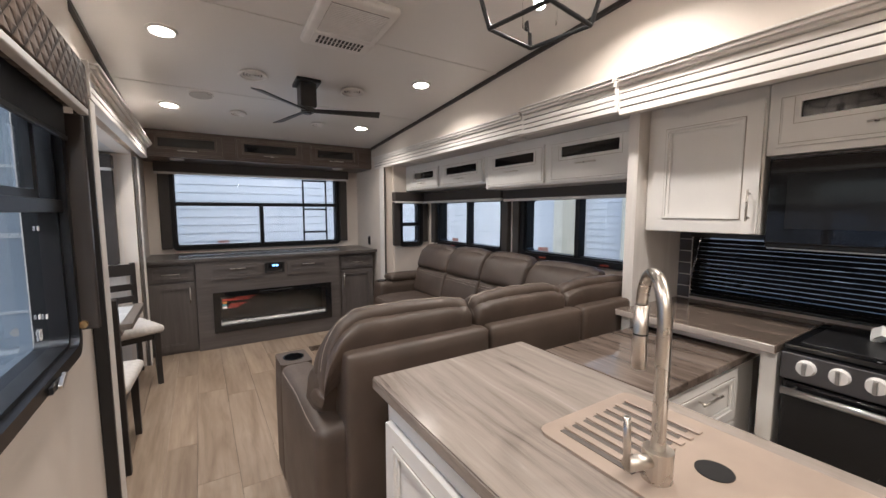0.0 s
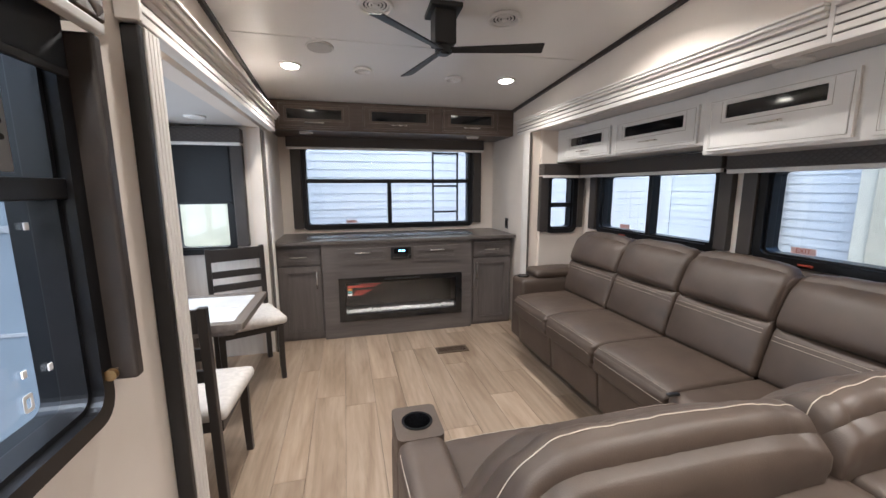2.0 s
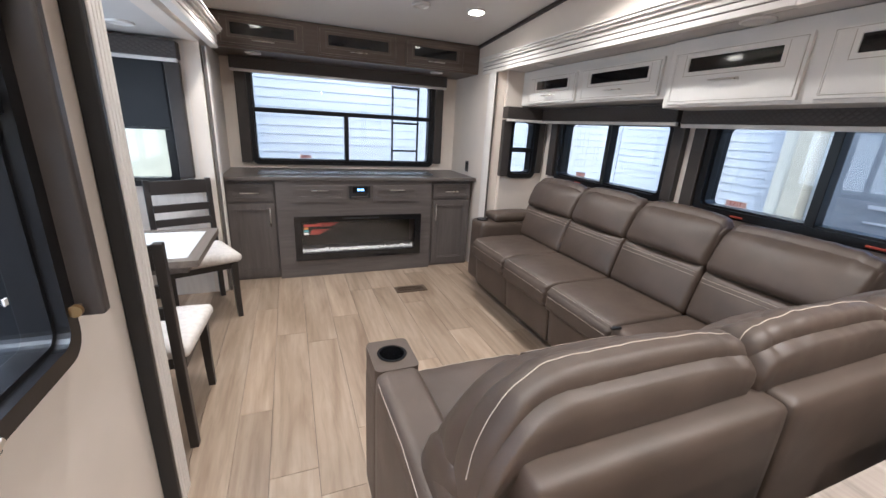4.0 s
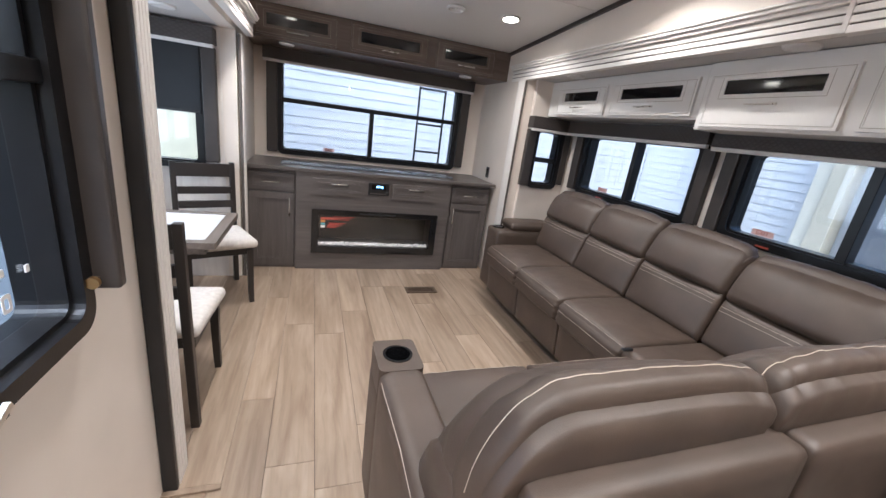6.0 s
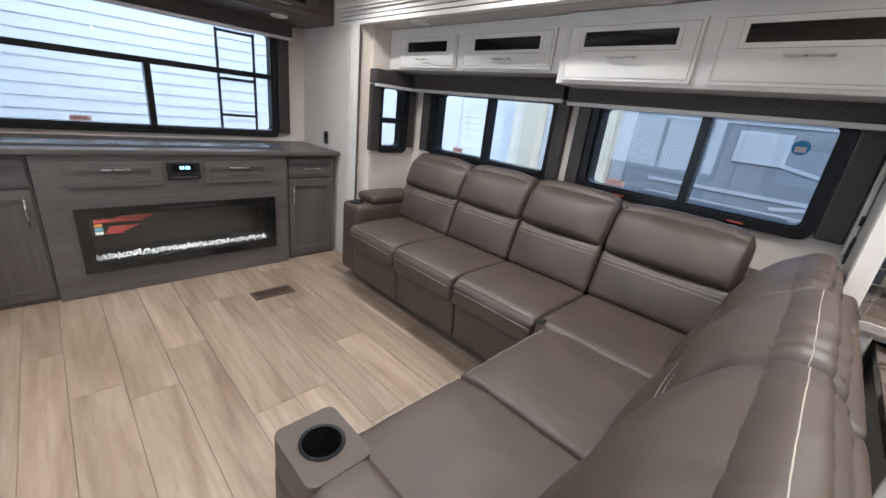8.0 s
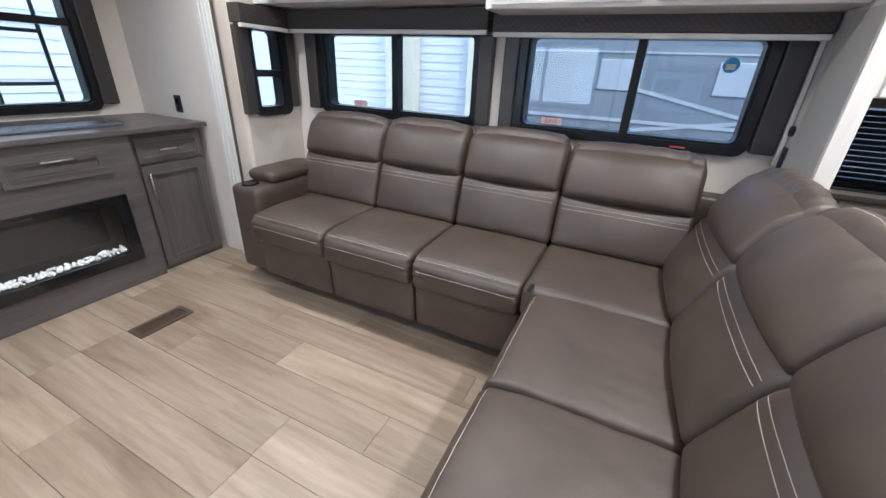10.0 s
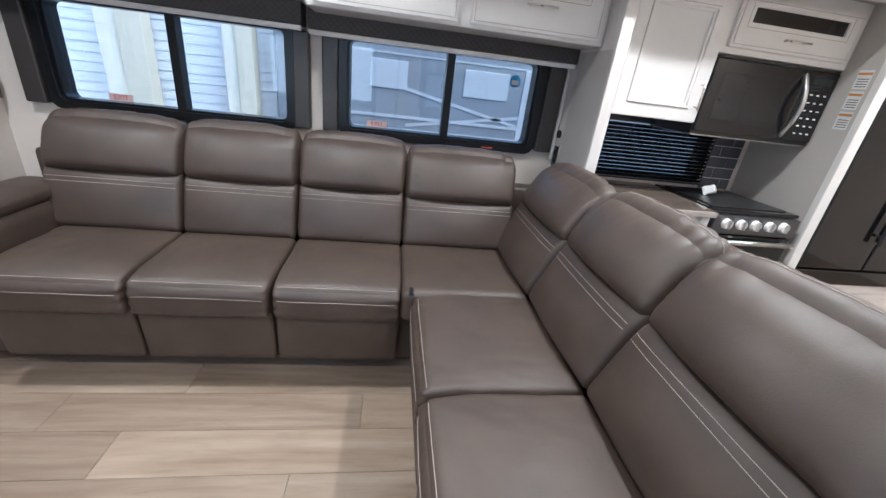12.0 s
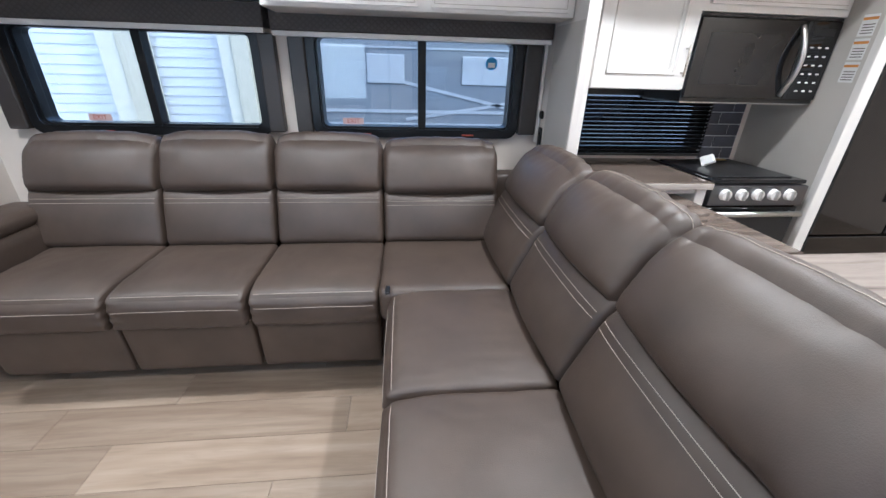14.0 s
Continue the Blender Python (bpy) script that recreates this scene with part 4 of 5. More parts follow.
M_LID = surface("slate_lid", (0.10, 0.105, 0.115), 0.22, vary=0.1)
top = thing("media_counter", (0.88, 5.1, CT - 0.03), "dark grey-brown wooden counter over the fireplace wall", "counter")
part("slab", box(XL + 0.004, 2.085, 4.745, YR - 0.003, CT - 0.03, CT, 0.004, 2), M_DESK, top)
part("edge_strip", box(XL + 0.004, 2.085, 4.735, 4.7446, CT - 0.031, CT - 0.0005, 0.003, 2), M_DESK, top, "dark wooden edge strip")
lift = thing("lift_lid", (0.88, 5.0, CT), "low dark lid of a television lift, closed, on the counter", "lid")
part("lid", box(-0.02, 1.66, 4.90, 5.10, CT, CT + 0.016, 0.005), M_LID, lift)
outlet_m = M_BLACK


def wall_outlet(x, y, z, plane, into, w=0.07, h=0.115):
    t = thing("wall_outlet", (x, y, z), "black plastic wall outlet", "outlet", "black wall outlets")
    if plane == "x":
        a, b = sorted((x, x + into * 0.008))
        part("cover_plate", box(a, b, y - w / 2, y + w / 2, z - h / 2, z + h / 2, 0.003), outlet_m, t)
        a, b = sorted((x + into * 0.007, x + into * 0.011))
        part("socket", box(a, b, y - w * 0.22, y + w * 0.22, z - h * 0.3, z + h * 0.3, 0.002), M_DARKGLASS, t)
    else:
        a, b = sorted((y, y + into * 0.008))
        part("cover_plate", box(x - w / 2, x + w / 2, a, b, z - h / 2, z + h / 2, 0.003), outlet_m, t)
        a, b = sorted((y + into * 0.007, y + into * 0.011))
        part("socket", box(x - w * 0.22, x + w * 0.22, a, b, z - h * 0.3, z + h * 0.3, 0.002), M_DARKGLASS, t)


wall_outlet(XR, 5.02, 1.06, "x", -1)

# overhead cabinet over the rear window
OY = 4.90
ov = thing("overhead_cabinet", (0.9, 5.15, 1.985), "walnut brown overhead cabinet with three smoked glass doors", "cabinet")
bm = box(XL + 0.004, XR - 0.004, OY, YR - 0.004, 1.985, 2.22)
for v in bm.verts:
    if v.co.z > 2.1:
        v.co.z = ceil_z(v.co.y) - 0.003
part("body", bm, M_OVER, ov)
for x0, x1 in ((-0.21, 0.44), (0.55, 1.25), (1.33, 1.93)):
    d = panel_door("door", ov, "xz", OY, (x0, x1, 2.005, 2.228), -1, M_OVER, 0.05, 0.018, (x0 + 0.085, x1 - 0.085, 2.085, 2.17))
    bar_handle(((x0 + x1) / 2, OY - 0.018, 2.048), 0.17, (1, 0, 0), (0, -1, 0), d)
for x in (0.02, 1.70):
    recessed_lamp(x, 5.05, 1.984, 0, 0.0, False, 0.045)

# white overhead cabinets in the slide-out
for (nm, y0, y1, xf, zb, doors) in (
    ("overhead_cabinet", 2.845, SY - 0.003, 2.36, 1.690, ((3.665, 4.30), (2.895, 3.605))),
    ("overhead_cabinet", 1.425, 2.840, 2.335, 1.635, ((2.155, 2.805), (1.455, 2.095))),
):
    t = thing(nm, ((xf + SX) / 2, (y0 + y1) / 2, zb), "white painted overhead cabinet with smoked glass strips over the sofa", "cabinet", "white overhead cabinets")
    part("body", box(xf, SX - 0.003, y0, y1, zb, SZ - 0.003, 0.006), M_WHITE, t)
    for a, b in doors:
        zl = zb + 0.018
        d = panel_door("door", t, "yz", xf, (a, b, zl, 1.925), -1, M_WHITE, 0.05, 0.018, (a + 0.10, b - 0.10, 1.815, 1.885))
        bar_handle((xf - 0.018, (a + b) / 2, 1.762), 0.15, (0, 1, 0), (-1, 0, 0), d)
structure("wall_divider", box(2.195, SX, 1.36, 1.42, 0.0, SZ, 0.003), M_CASING, "white upright divider panel between sofa and kitchen", "wall")
structure("trim", box(2.205, SX - 0.13, 1.420, 1.423, 0.0, 1.62), M_WALL_GREY, "greige face of the divider panel", "trim")
wall_outlet(2.60, 1.423, 1.05, "y", 1, 0.05, 0.12)
t = thing("light_switch", (2.60, 1.423, 1.18), "small round black button on the divider panel", "switch")
part("button", turned(disc(0.022, 0.012, (0, 0, 0), 20), Matrix.Translation((2.60, 1.43, 1.18)) @ pose(0, 0, 0, 90)), M_BLACK, t)
structure("trim", box(2.632, 2.66, 1.425, 1.445, 1.02, 1.66, 0.004), M_CASING, "white window trim strip", "trim")

# ---- kitchen in the slide-out ----
kc = thing("wall_cabinet", (2.43, 1.12, 1.345), "white painted wall cabinet with a panelled door", "cabinet", "white kitchen cabinets")
part("body", box(2.29, SX - 0.003, 0.835, 1.357, 1.338, SZ - 0.003, 0.004), M_WHITE, kc)
d = panel_door("door", kc, "yz", 2.29, (0.842, 1.318, 1.343, 1.93), -1, M_WHITE, 0.075, 0.02)
bar_handle((2.27, 0.872, 1.47), 0.14, (0, 0, 1), (-1, 0, 0), d)
kc2 = thing("wall_cabinet", (2.43, 0.49, 1.70), "white painted wall cabinet over the microwave with a smoked glass strip", "cabinet", "white kitchen cabinets")
part("body", box(2.29, SX - 0.003, 0.068, 0.832, 1.682, SZ - 0.003, 0.004), M_WHITE, kc2)
d = panel_door("door", kc2, "yz", 2.29, (0.10, 0.80, 1.712, 1.93), -1, M_WHITE, 0.05, 0.02, (0.18, 0.72, 1.825, 1.89))
bar_handle((2.27, 0.45, 1.768), 0.15, (0, 1, 0), (-1, 0, 0), d)
mw = thing("microwave", (2.47, 0.445, 1.285), "black over-range microwave with a curved silver handle", "microwave")
MX = 2.290
part("body", box(MX + 0.015, SX - 0.004, 0.070, 0.818, 1.285, 1.678, 0.006), M_BLACK, mw)
part("door_glass", box(MX, MX + 0.017, 0.265, 0.816, 1.305, 1.664, 0.006), M_DARKGLASS, mw, "glossy black glass door")
part("control_panel", box(MX + 0.002, MX + 0.017, 0.072, 0.261, 1.305, 1.664, 0.006), M_DARKGLASS, mw, "glossy black control panel")
part("handle", tube([(MX - 0.052 * math.sin(math.pi * k / 18), 0.285, 1.325 + 0.315 * k / 18) for k in range(19)], 0.013, 12), M_STEEL, mw, "curved silver door handle", True)
for r in range(6):
    for c in range(3):
        part("key_mark", box(MX, MX + 0.0025, 0.105 + 0.042 * c, 0.122 + 0.042 * c, 1.345 + 0.040 * r, 1.352 + 0.040 * r), M_SHADEBAR, mw)
part("clock_display", box(MX, MX + 0.0025, 0.10, 0.22, 1.60, 1.632, 0.001, 1), M_BLACK, mw)
part("vent", box(MX + 0.006, MX + 0.017, 0.075, 0.812, 1.666, 1.677, 0.002), M_BLACK, mw)
for k in range(11):
    part("vent_slot", box(MX + 0.003, MX + 0.0065, 0.11 + 0.062 * k, 0.155 + 0.062 * k, 1.669, 1.674), M_STRIPE, mw)
part("underside", box(MX + 0.02, SX - 0.01, 0.075, 0.812, 1.279, 1.286, 0.002), M_STEEL, mw, "grey metal underside")
part("window_mesh", box(MX - 0.0015, MX + 0.0005, 0.36, 0.75, 1.37, 1.60, 0.0005, 1), surface("microwave_mesh", (0.016, 0.016, 0.017), 0.07, bump=0), mw, "grey perforated screen behind the glass")

kcount = thing("kitchen_counter", (2.37, 1.04, 0.885), "streaked grey-brown laminate kitchen counter", "counter")
part("slab", box(2.065, SX - 0.004, 0.675, 1.357, 0.885, 0.92, 0.006, 3), M_POLISHED, kcount)
part("slab", box(2.065, 2.192, 1.357, 1.42, 0.885, 0.92, 0.006, 3), M_POLISHED, kcount)
M_EDGE = counter_material("pale_edge_band", [(0.34, (0.30, 0.26, 0.23)), (0.5, (0.40, 0.36, 0.33)), (0.7, (0.48, 0.44, 0.40))], 0.3, "y")
part("edge_strip", box(2.0615, 2.0648, 0.68, 1.415, 0.887, 0.917, 0.001, 1), M_EDGE, kcount, "pale laminate edge band")
kb = thing("base_cabinet", (2.4, 1.04, 0), "white painted kitchen base cabinet with an open pull-out bay", "cabinet", "white kitchen cabinets")
part("back", box(2.55, SX - 0.004, 0.68, 1.355, 0.0, 0.882), M_WHITE, kb)
part("side_panel", box(2.10, 2.55, 0.68, 0.735, 0.0, 0.882, 0.003), M_WHITE, kb)
part("side_panel", box(2.10, 2.55, 1.305, 1.355, 0.0, 0.882, 0.003), M_WHITE, kb)
part("top_rail", box(2.11, 2.55, 0.735, 1.305, 0.853, 0.882, 0.003), M_WHITE, kb)
ext = thing("pull_out_counter", (1.78, 1.04, 0), "white drawer trolley with a polished laminate top, pulled out", "counter")
part("top", box(1.44, 2.30, 0.79, 1.29, 0.80, 0.835, 0.005, 3), M_POLISHED, ext)
part("body", box(1.50, 2.30, 0.82, 1.26, 0.03, 0.80, 0.004), M_WHITE, ext)
for z0, z1 in ((0.56, 0.78), (0.31, 0.54), (0.06, 0.29)):
    d = panel_door("drawer_front", ext, "xz", 0.82, (1.53, 2.09, z0, z1), -1, M_WHITE, 0.045, 0.018)
    bar_handle((1.81, 0.802, (z0 + z1) / 2 + 0.05), 0.15, (1, 0, 0), (0, -1, 0), d)
for x in (1.54, 2.26):
    for y in (0.86, 1.22):
        part("caster", disc(0.03, 0.03, (x, y, 0.015), 16), M_BLACK, ext)

stove = thing("gas_range", (2.38, 0.39, 0), "black gas range with white knobs and a closed glass cover", "stove")
part("body", box(2.12, SX - 0.03, 0.125, 0.665, 0.0, 0.90, 0.004), M_BLACK, stove)
part("cover", box(2.11, SX - 0.03, 0.120, 0.668, 0.905, 0.925, 0.005), M_DARKGLASS, stove, "glossy black glass cover")
part("control_panel", box(2.085, 2.12, 0.125, 0.665, 0.795, 0.90, 0.004), surface("dark_steel", (0.16, 0.16, 0.17), 0.32, 1.0, vary=0.05, stretch=(1, 0.05, 1)), stove, "dark brushed steel control panel")
for k in range(5):
    y = 0.226 + k * 0.0905
    kn = part("knob", turned(disc(0.030, 0.022, (0, 0, 0), 24, r2=0.026), Matrix.Translation((2.075, y, 0.855)) @ pose(0, 0, 0, 0, -90)), M_SHADEBAR, stove, "white and silver knob")
    part("knob_grip", box(2.050, 2.066, y - 0.006, y + 0.006, 0.831, 0.879, 0.003), M_STEEL, kn)
part("oven_door", box(2.095, 2.12, 0.130, 0.660, 0.16, 0.785, 0.006), M_DARKGLASS, stove, "glossy black oven door")
part("oven_handle", rod((2.06, 0.14, 0.755), (2.06, 0.65, 0.755), 0.014, 12), M_STEEL, stove, "silver oven handle", True)
for y in (0.17, 0.62):
    part("handle_post", rod((2.06, y, 0.755), (2.10, y, 0.755), 0.008, 8), M_STEEL, stove)
part("drawer", box(2.10, 2.12, 0.130, 0.660, 0.02, 0.15, 0.004), M_BLACK, stove)
part("grate", box(2.16, 2.60, 0.16, 0.63, 0.926, 0.930, 0.001, 1), M_BLACK, stove)
t = thing("paper_tag", (2.45, 0.42, 0.93), "crumpled white and yellow paper tag on the range cover", "paper")
bm = cushion(0.07, 0.035, 0.06, 0.01, (0, 0, 0), 4, 0.02, 3.0)
turned(bm, Matrix.Translation((2.42, 0.46, 0.962)) @ pose(0, 0, 0, 20, 30, 40))
part("paper", bm, M_PAPER, t)
part("paper_label", turned(box(-0.03, 0.03, -0.02, 0.02, -0.001, 0.001), Matrix.Translation((2.52, 0.30, 0.945)) @ pose(0, 0, 0, 20, 10, 30)), surface("label_yellow", (0.65, 0.48, 0.15), 0.6, bump=0), t)

# mini blind over the kitchen window
bl = thing("mini_blind", (2.64, 0.81, 0.96), "black aluminium mini blind, closed, over the kitchen window", "blind")
part("head_rail", box(2.63, 2.672, 0.335, 1.275, 1.295, 1.33, 0.003), M_BLACK, bl)
M_SLAT = surface("blind_slat_black", (0.020, 0.020, 0.022), 0.25, bump=0)
for k in range(14):
    s = turned(box(-0.0135, 0.0135, 0.34, 1.27, -0.0006, 0.0006), Matrix.Translation((2.652, 0, 0.966 + 0.0238 * k)) @ pose(0, 0, 0, 0, 52))
    part("slat", s, M_SLAT, bl)
part("bottom_rail", box(2.643, 2.663, 0.338, 1.272, 0.942, 0.954, 0.002), M_BLACK, bl)
part("wand", rod((2.628, 1.22, 1.29), (2.622, 1.27, 0.99), 0.004, 8), M_GLASS, bl, "clear tilt wand")
window("window_8", "yz", SX, (0.34, 1.28, 0.945, 1.335), -1, [], [], "low black framed kitchen window behind a blind", 0.03, 0.006)

# end panel, refrigerator
structure("wall_kitchen_end", box(2.125, SX, 0.010, 0.066, 0.0, SZ, 0.002), M_WALL_GREY, "greige panel beside the range", "wall")
structure("trim", box(2.085, 2.125, 0.006, 0.070, 0.0, SZ, 0.004), M_WHITE, "white edge trim beside the refrigerator", "trim")
t = thing("warning_label", (2.20, 0.10, 1.5), "white paper warning labels with orange bands stuck on the panel", "label")
for z in (1.44, 1.54, 1.64):
    part("sheet", box(2.145, 2.215, 0.0662, 0.0672, z - 0.045, z + 0.045), M_PAPER, t)
    part("band", box(2.147, 2.213, 0.0672, 0.0678, z + 0.022, z + 0.034), M_ORANGE, t, "orange band")
    for k in range(4):
        part("text_bar", box(2.152, 2.205, 0.0672, 0.0676, z - 0.035 + 0.012 * k, z - 0.031 + 0.012 * k), M_STRIPE, t)
fr = thing("refrigerator", (2.38, -0.40, 0), "tall black double-door refrigerator with vertical handles", "refrigerator")
part("body", box(2.13, SX - 0.01, -0.93, 0.002, 0.0, 1.90, 0.005), M_BLACK, fr)
for y0, y1, hy in ((-0.458, -0.004, -0.418), (-0.923, -0.468, -0.508)):
    d = part("door", box(2.085, 2.128, y0, y1, 0.62, 1.89, 0.008), M_DARKGLASS, fr, "glossy black door")
    part("handle", rod((2.05, hy, 0.80), (2.05, hy, 1.60), 0.012, 10), M_BLACK, d)
    for z in (0.85, 1.55):
        part("handle_post", rod((2.05, hy, z), (2.09, hy, z), 0.008, 8), M_BLACK, d)
part("freezer_drawer", box(2.085, 2.128, -0.923, -0.004, 0.06, 0.61, 0.008), M_DARKGLASS, fr, "glossy black freezer drawer")

# ---- island ----
isl = thing("kitchen_island", (0.95, 0.1, 0), "white painted kitchen island cabinet with panelled doors", "cabinet")
part("body", box(0.65, 1.225, -1.0, 1.205, 0.0, 0.882, 0.004), M_WHITE, isl)
for k in range(4):
    y1 = 1.18 - 0.52 * k
    d = panel_door("door", isl, "yz", 0.65, (y1 - 0.50, y1, 0.10, 0.80), -1, M_WHITE, 0.065, 0.02)
    hy = y1 - 0.46 if k % 2 == 0 else y1 - 0.04
    bar_handle((0.63, hy, 0.66), 0.14, (0, 0, 1), (-1, 0, 0), d)
it = thing("island_counter", (0.95, 0.1, 0.885), "streaked grey-brown laminate island counter", "counter")
part("slab", ring_plate((0.618, 1.255, -1.03, 1.246), (0.845, 1.185, -0.75, 0.745), 0.036, "xy", 0.884, 0.004, 0.03, 3), M_COUNTER, it)
part("edge_strip", box(0.6145, 0.6176, -1.025, 1.241, 0.886, 0.917, 0.001, 1), M_COUNTER, it, "pale laminate edge strip")
M_SINK = surface("composite_sink_beige", (0.34, 0.27, 0.22), 0.35, vary=0.1, grain=400, bump=0.1)
sk = thing("kitchen_sink", (1.02, 0.0, 0.88), "beige composite sink with grooved drainboard and a round drain hole", "sink")
part("rim", ring_plate((0.835, 1.195, -0.76, 0.755), (0.865, 1.165, -0.70, 0.22), 0.010, "xy", 0.916, 0.03, 0.03, 4), M_SINK, sk)
part("basin", ring_plate((0.855, 1.175, -0.71, 0.23), (0.865, 1.165, -0.70, 0.22), 0.20, "xy", 0.716, 0.03, 0.03, 4), M_SINK, sk)
part("basin_floor", box(0.856, 1.174, -0.709, 0.229, 0.706, 0.717), M_SINK, sk)
for k in range(7):
    x = 0.880 + 0.040 * k
    part("drain_groove", box(x - 0.007, x + 0.007, 0.535 + 0.003 * k, 0.715, 0.9262, 0.9275, 0.0), M_STRIPE, sk, "dark drain slot")
    part("drain_rib", box(x + 0.010, x + 0.029, 0.53, 0.718, 0.926, 0.931, 0.002), M_SINK, sk)
part("accessory_hole", disc(0.034, 0.003, (1.021, 0.453, 0.927)), M_BLACK, sk, "dark round hole")
fc = thing("faucet", (0.965, 0.52, 0.926), "brushed nickel pull-down kitchen faucet with a tall arch", "faucet")
FX, FYY = 0.905, 0.505
part("base", disc(0.028, 0.06, (FX, FYY, 0.956), 24), M_NICKEL, fc, smooth=False)
neck = [(FX, FYY, 0.96 + 0.27 * k / 8) for k in range(9)] + [(FX + 0.055 - 0.055 * math.cos(a), FYY + 0.055 - 0.055 * math.cos(a), 1.23 + 0.085 * math.sin(a)) for a in [math.pi * k / 14 for k in range(1, 15)]]
part("neck", tube(neck, 0.013, 14), M_NICKEL, fc, smooth=True)
ex, ey = FX + 0.11, FYY + 0.11
part("spray_head", rod((ex, ey, 1.232), (ex, ey, 1.085), 0.0155, 14), M_NICKEL, fc, smooth=True)
part("spray_ring", disc(0.0162, 0.004, (ex, ey, 1.165), 20), M_BLACK, fc)
lv = part("lever", rod((FX, FYY, 0.965), (FX - 0.075, FYY + 0.015, 0.972), 0.014, 12), M_NICKEL, fc, smooth=True)
part("lever_grip", rod((FX - 0.075, FYY + 0.015, 0.965), (FX - 0.078, FYY + 0.018, 1.065), 0.007, 10), M_NICKEL, lv, smooth=True)

# tiled splashback
bs = thing("backsplash", (SX - 0.01, 0.7, 0.92), "dark grey glazed subway tile splashback with white grout", "backsplash", kind="structure")
M_TILE = surface("grey_glazed_tile", (0.085, 0.085, 0.100), 0.18, vary=0.15, scale=9, bump=0.02)
M_GROUT = surface("white_grout", (0.62, 0.61, 0.60), 0.8)
shared_tile = {}
for ya, yb in ((0.103, 0.330), (1.285, 1.357)):
    part("grout", box(SX - 0.006, SX - 0.0005, ya, yb, 0.921, 1.345), M_GROUT, bs, "white grout")
    for r in range(6):
        z0 = 0.926 + 0.071 * r
        y = yb - 0.004 - (0.075 if r % 2 else 0.0) + 0.0
        edges = [yb]
        e = yb - (0.075 if r % 2 else 0.150)
        while e > ya:
            edges.append(e)
            e -= 0.150
        edges.append(ya)
        for b1, b0 in zip(edges, edges[1:]):
            w = round(b1 - b0 - 0.005, 3)
            if w < 0.01:
                continue
            h = min(0.066, 1.343 - z0)
            key = (w, round(h, 3))
            if key not in shared_tile:
                bm = box(-0.007, 0, 0, w, 0, h, 0.0015, 1)
                me = bpy.data.meshes.new("tile")
                bm.to_mesh(me)
                bm.free()
                me.materials.append(M_TILE)
                shared_tile[key] = me
            ob = new("tile", shared_tile[key])
            ob.parent = bs
            ob.matrix_parent_inverse = bs.matrix_basis.inverted()
            ob.location = (SX - 0.004, b0 + 0.0025, z0)


# ---- ceiling fittings ----
def on_ceiling(x, y, drop=0.0):
    return Matrix.Translation((x, y, ceil_z(y) - drop)) @ pose(0, 0, 0, TILT_DEG)


for x, y, r in ((0.545, 3.18, 0.085), (1.255, 3.18, 0.085), (0.52, 4.07, 0.060), (1.225, 4.12, 0.060)):
    t = thing("ceiling_vent", (x, y, ceil_z(y)), "round white ceiling air vent with ring louvres", "vent", "ceiling vents")
    m = on_ceiling(x, y)
    part("backing", turned(disc(r * 0.8, 0.002, (0, 0, -0.003)), m), M_BLACK, t)
    for k, rr in enumerate((1.0, 0.78, 0.56, 0.34)):
        rad = r * rr
        pts = [(rad * math.cos(a), rad * math.sin(a), -0.008 - 0.006 * (k == 0)) for a in [2 * math.pi * j / 32 for j in range(32)]]
        part("ring", turned(tube(pts, 0.010 if k == 0 else 0.0055, 6, None, True), m), M_LIGHTRIM, t, smooth=True)
    part("hub", turned(disc(r * 0.18, 0.012, (0, 0, -0.010), 20), m), M_LIGHTRIM, t)
t = thing("ceiling_speaker", (0.24, 3.74, ceil_z(3.74)), "round grey mesh ceiling speaker", "speaker")
part("grille", turned(disc(0.078, 0.012, (0, 0, -0.006), 32), on_ceiling(0.24, 3.74)), surface("speaker_mesh", (0.45, 0.44, 0.43), 0.6, grain=900, bump=0.4), t)
part("rim", turned(tube([(0.081 * math.cos(a), 0.081 * math.sin(a), -0.004) for a in [2 * math.pi * j / 32 for j in range(32)]], 0.006, 6, None, True), on_ceiling(0.24, 3.74)), M_LIGHTRIM, t, smooth=True)

ac = thing("ceiling_air_conditioner", (0.92, 2.28, ceil_z(2.28)), "white plastic ceiling air conditioner cover with slatted grilles", "air conditioner")
m = on_ceiling(0.92, 2.28)
part("cover", turned(cushion(0.40, 0.52, 0.05, 0.022, (0, 0, 0), 8), m @ Matrix.Translation((0, 0, -0.012))), M_LIGHTRIM, ac, smooth=True)
M_GRILLE = surface("grille_grey", (0.30, 0.28, 0.27), 0.5)
part("return_grille", turned(box(-0.15, 0.15, -0.21, 0.06, -0.040, -0.036), m), M_GRILLE, ac, "grey return air grille")
for k in range(18):
    part("slat", turned(box(-0.15, 0.15, -0.207 + 0.015 * k, -0.199 + 0.015 * k, -0.044, -0.039), m), M_LIGHTRIM, ac)
part("outlet_panel", turned(box(-0.16, 0.16, 0.09, 0.21, -0.040, -0.036, 0.001), m), M_LIGHTRIM, ac)
for k in range(12):
    for r in range(2):
        part("slot", turned(box(-0.128 + 0.0225 * k, -0.116 + 0.0225 * k, 0.115 + 0.045 * r, 0.150 + 0.045 * r, -0.0425, -0.0395), m), M_BLACK, ac)

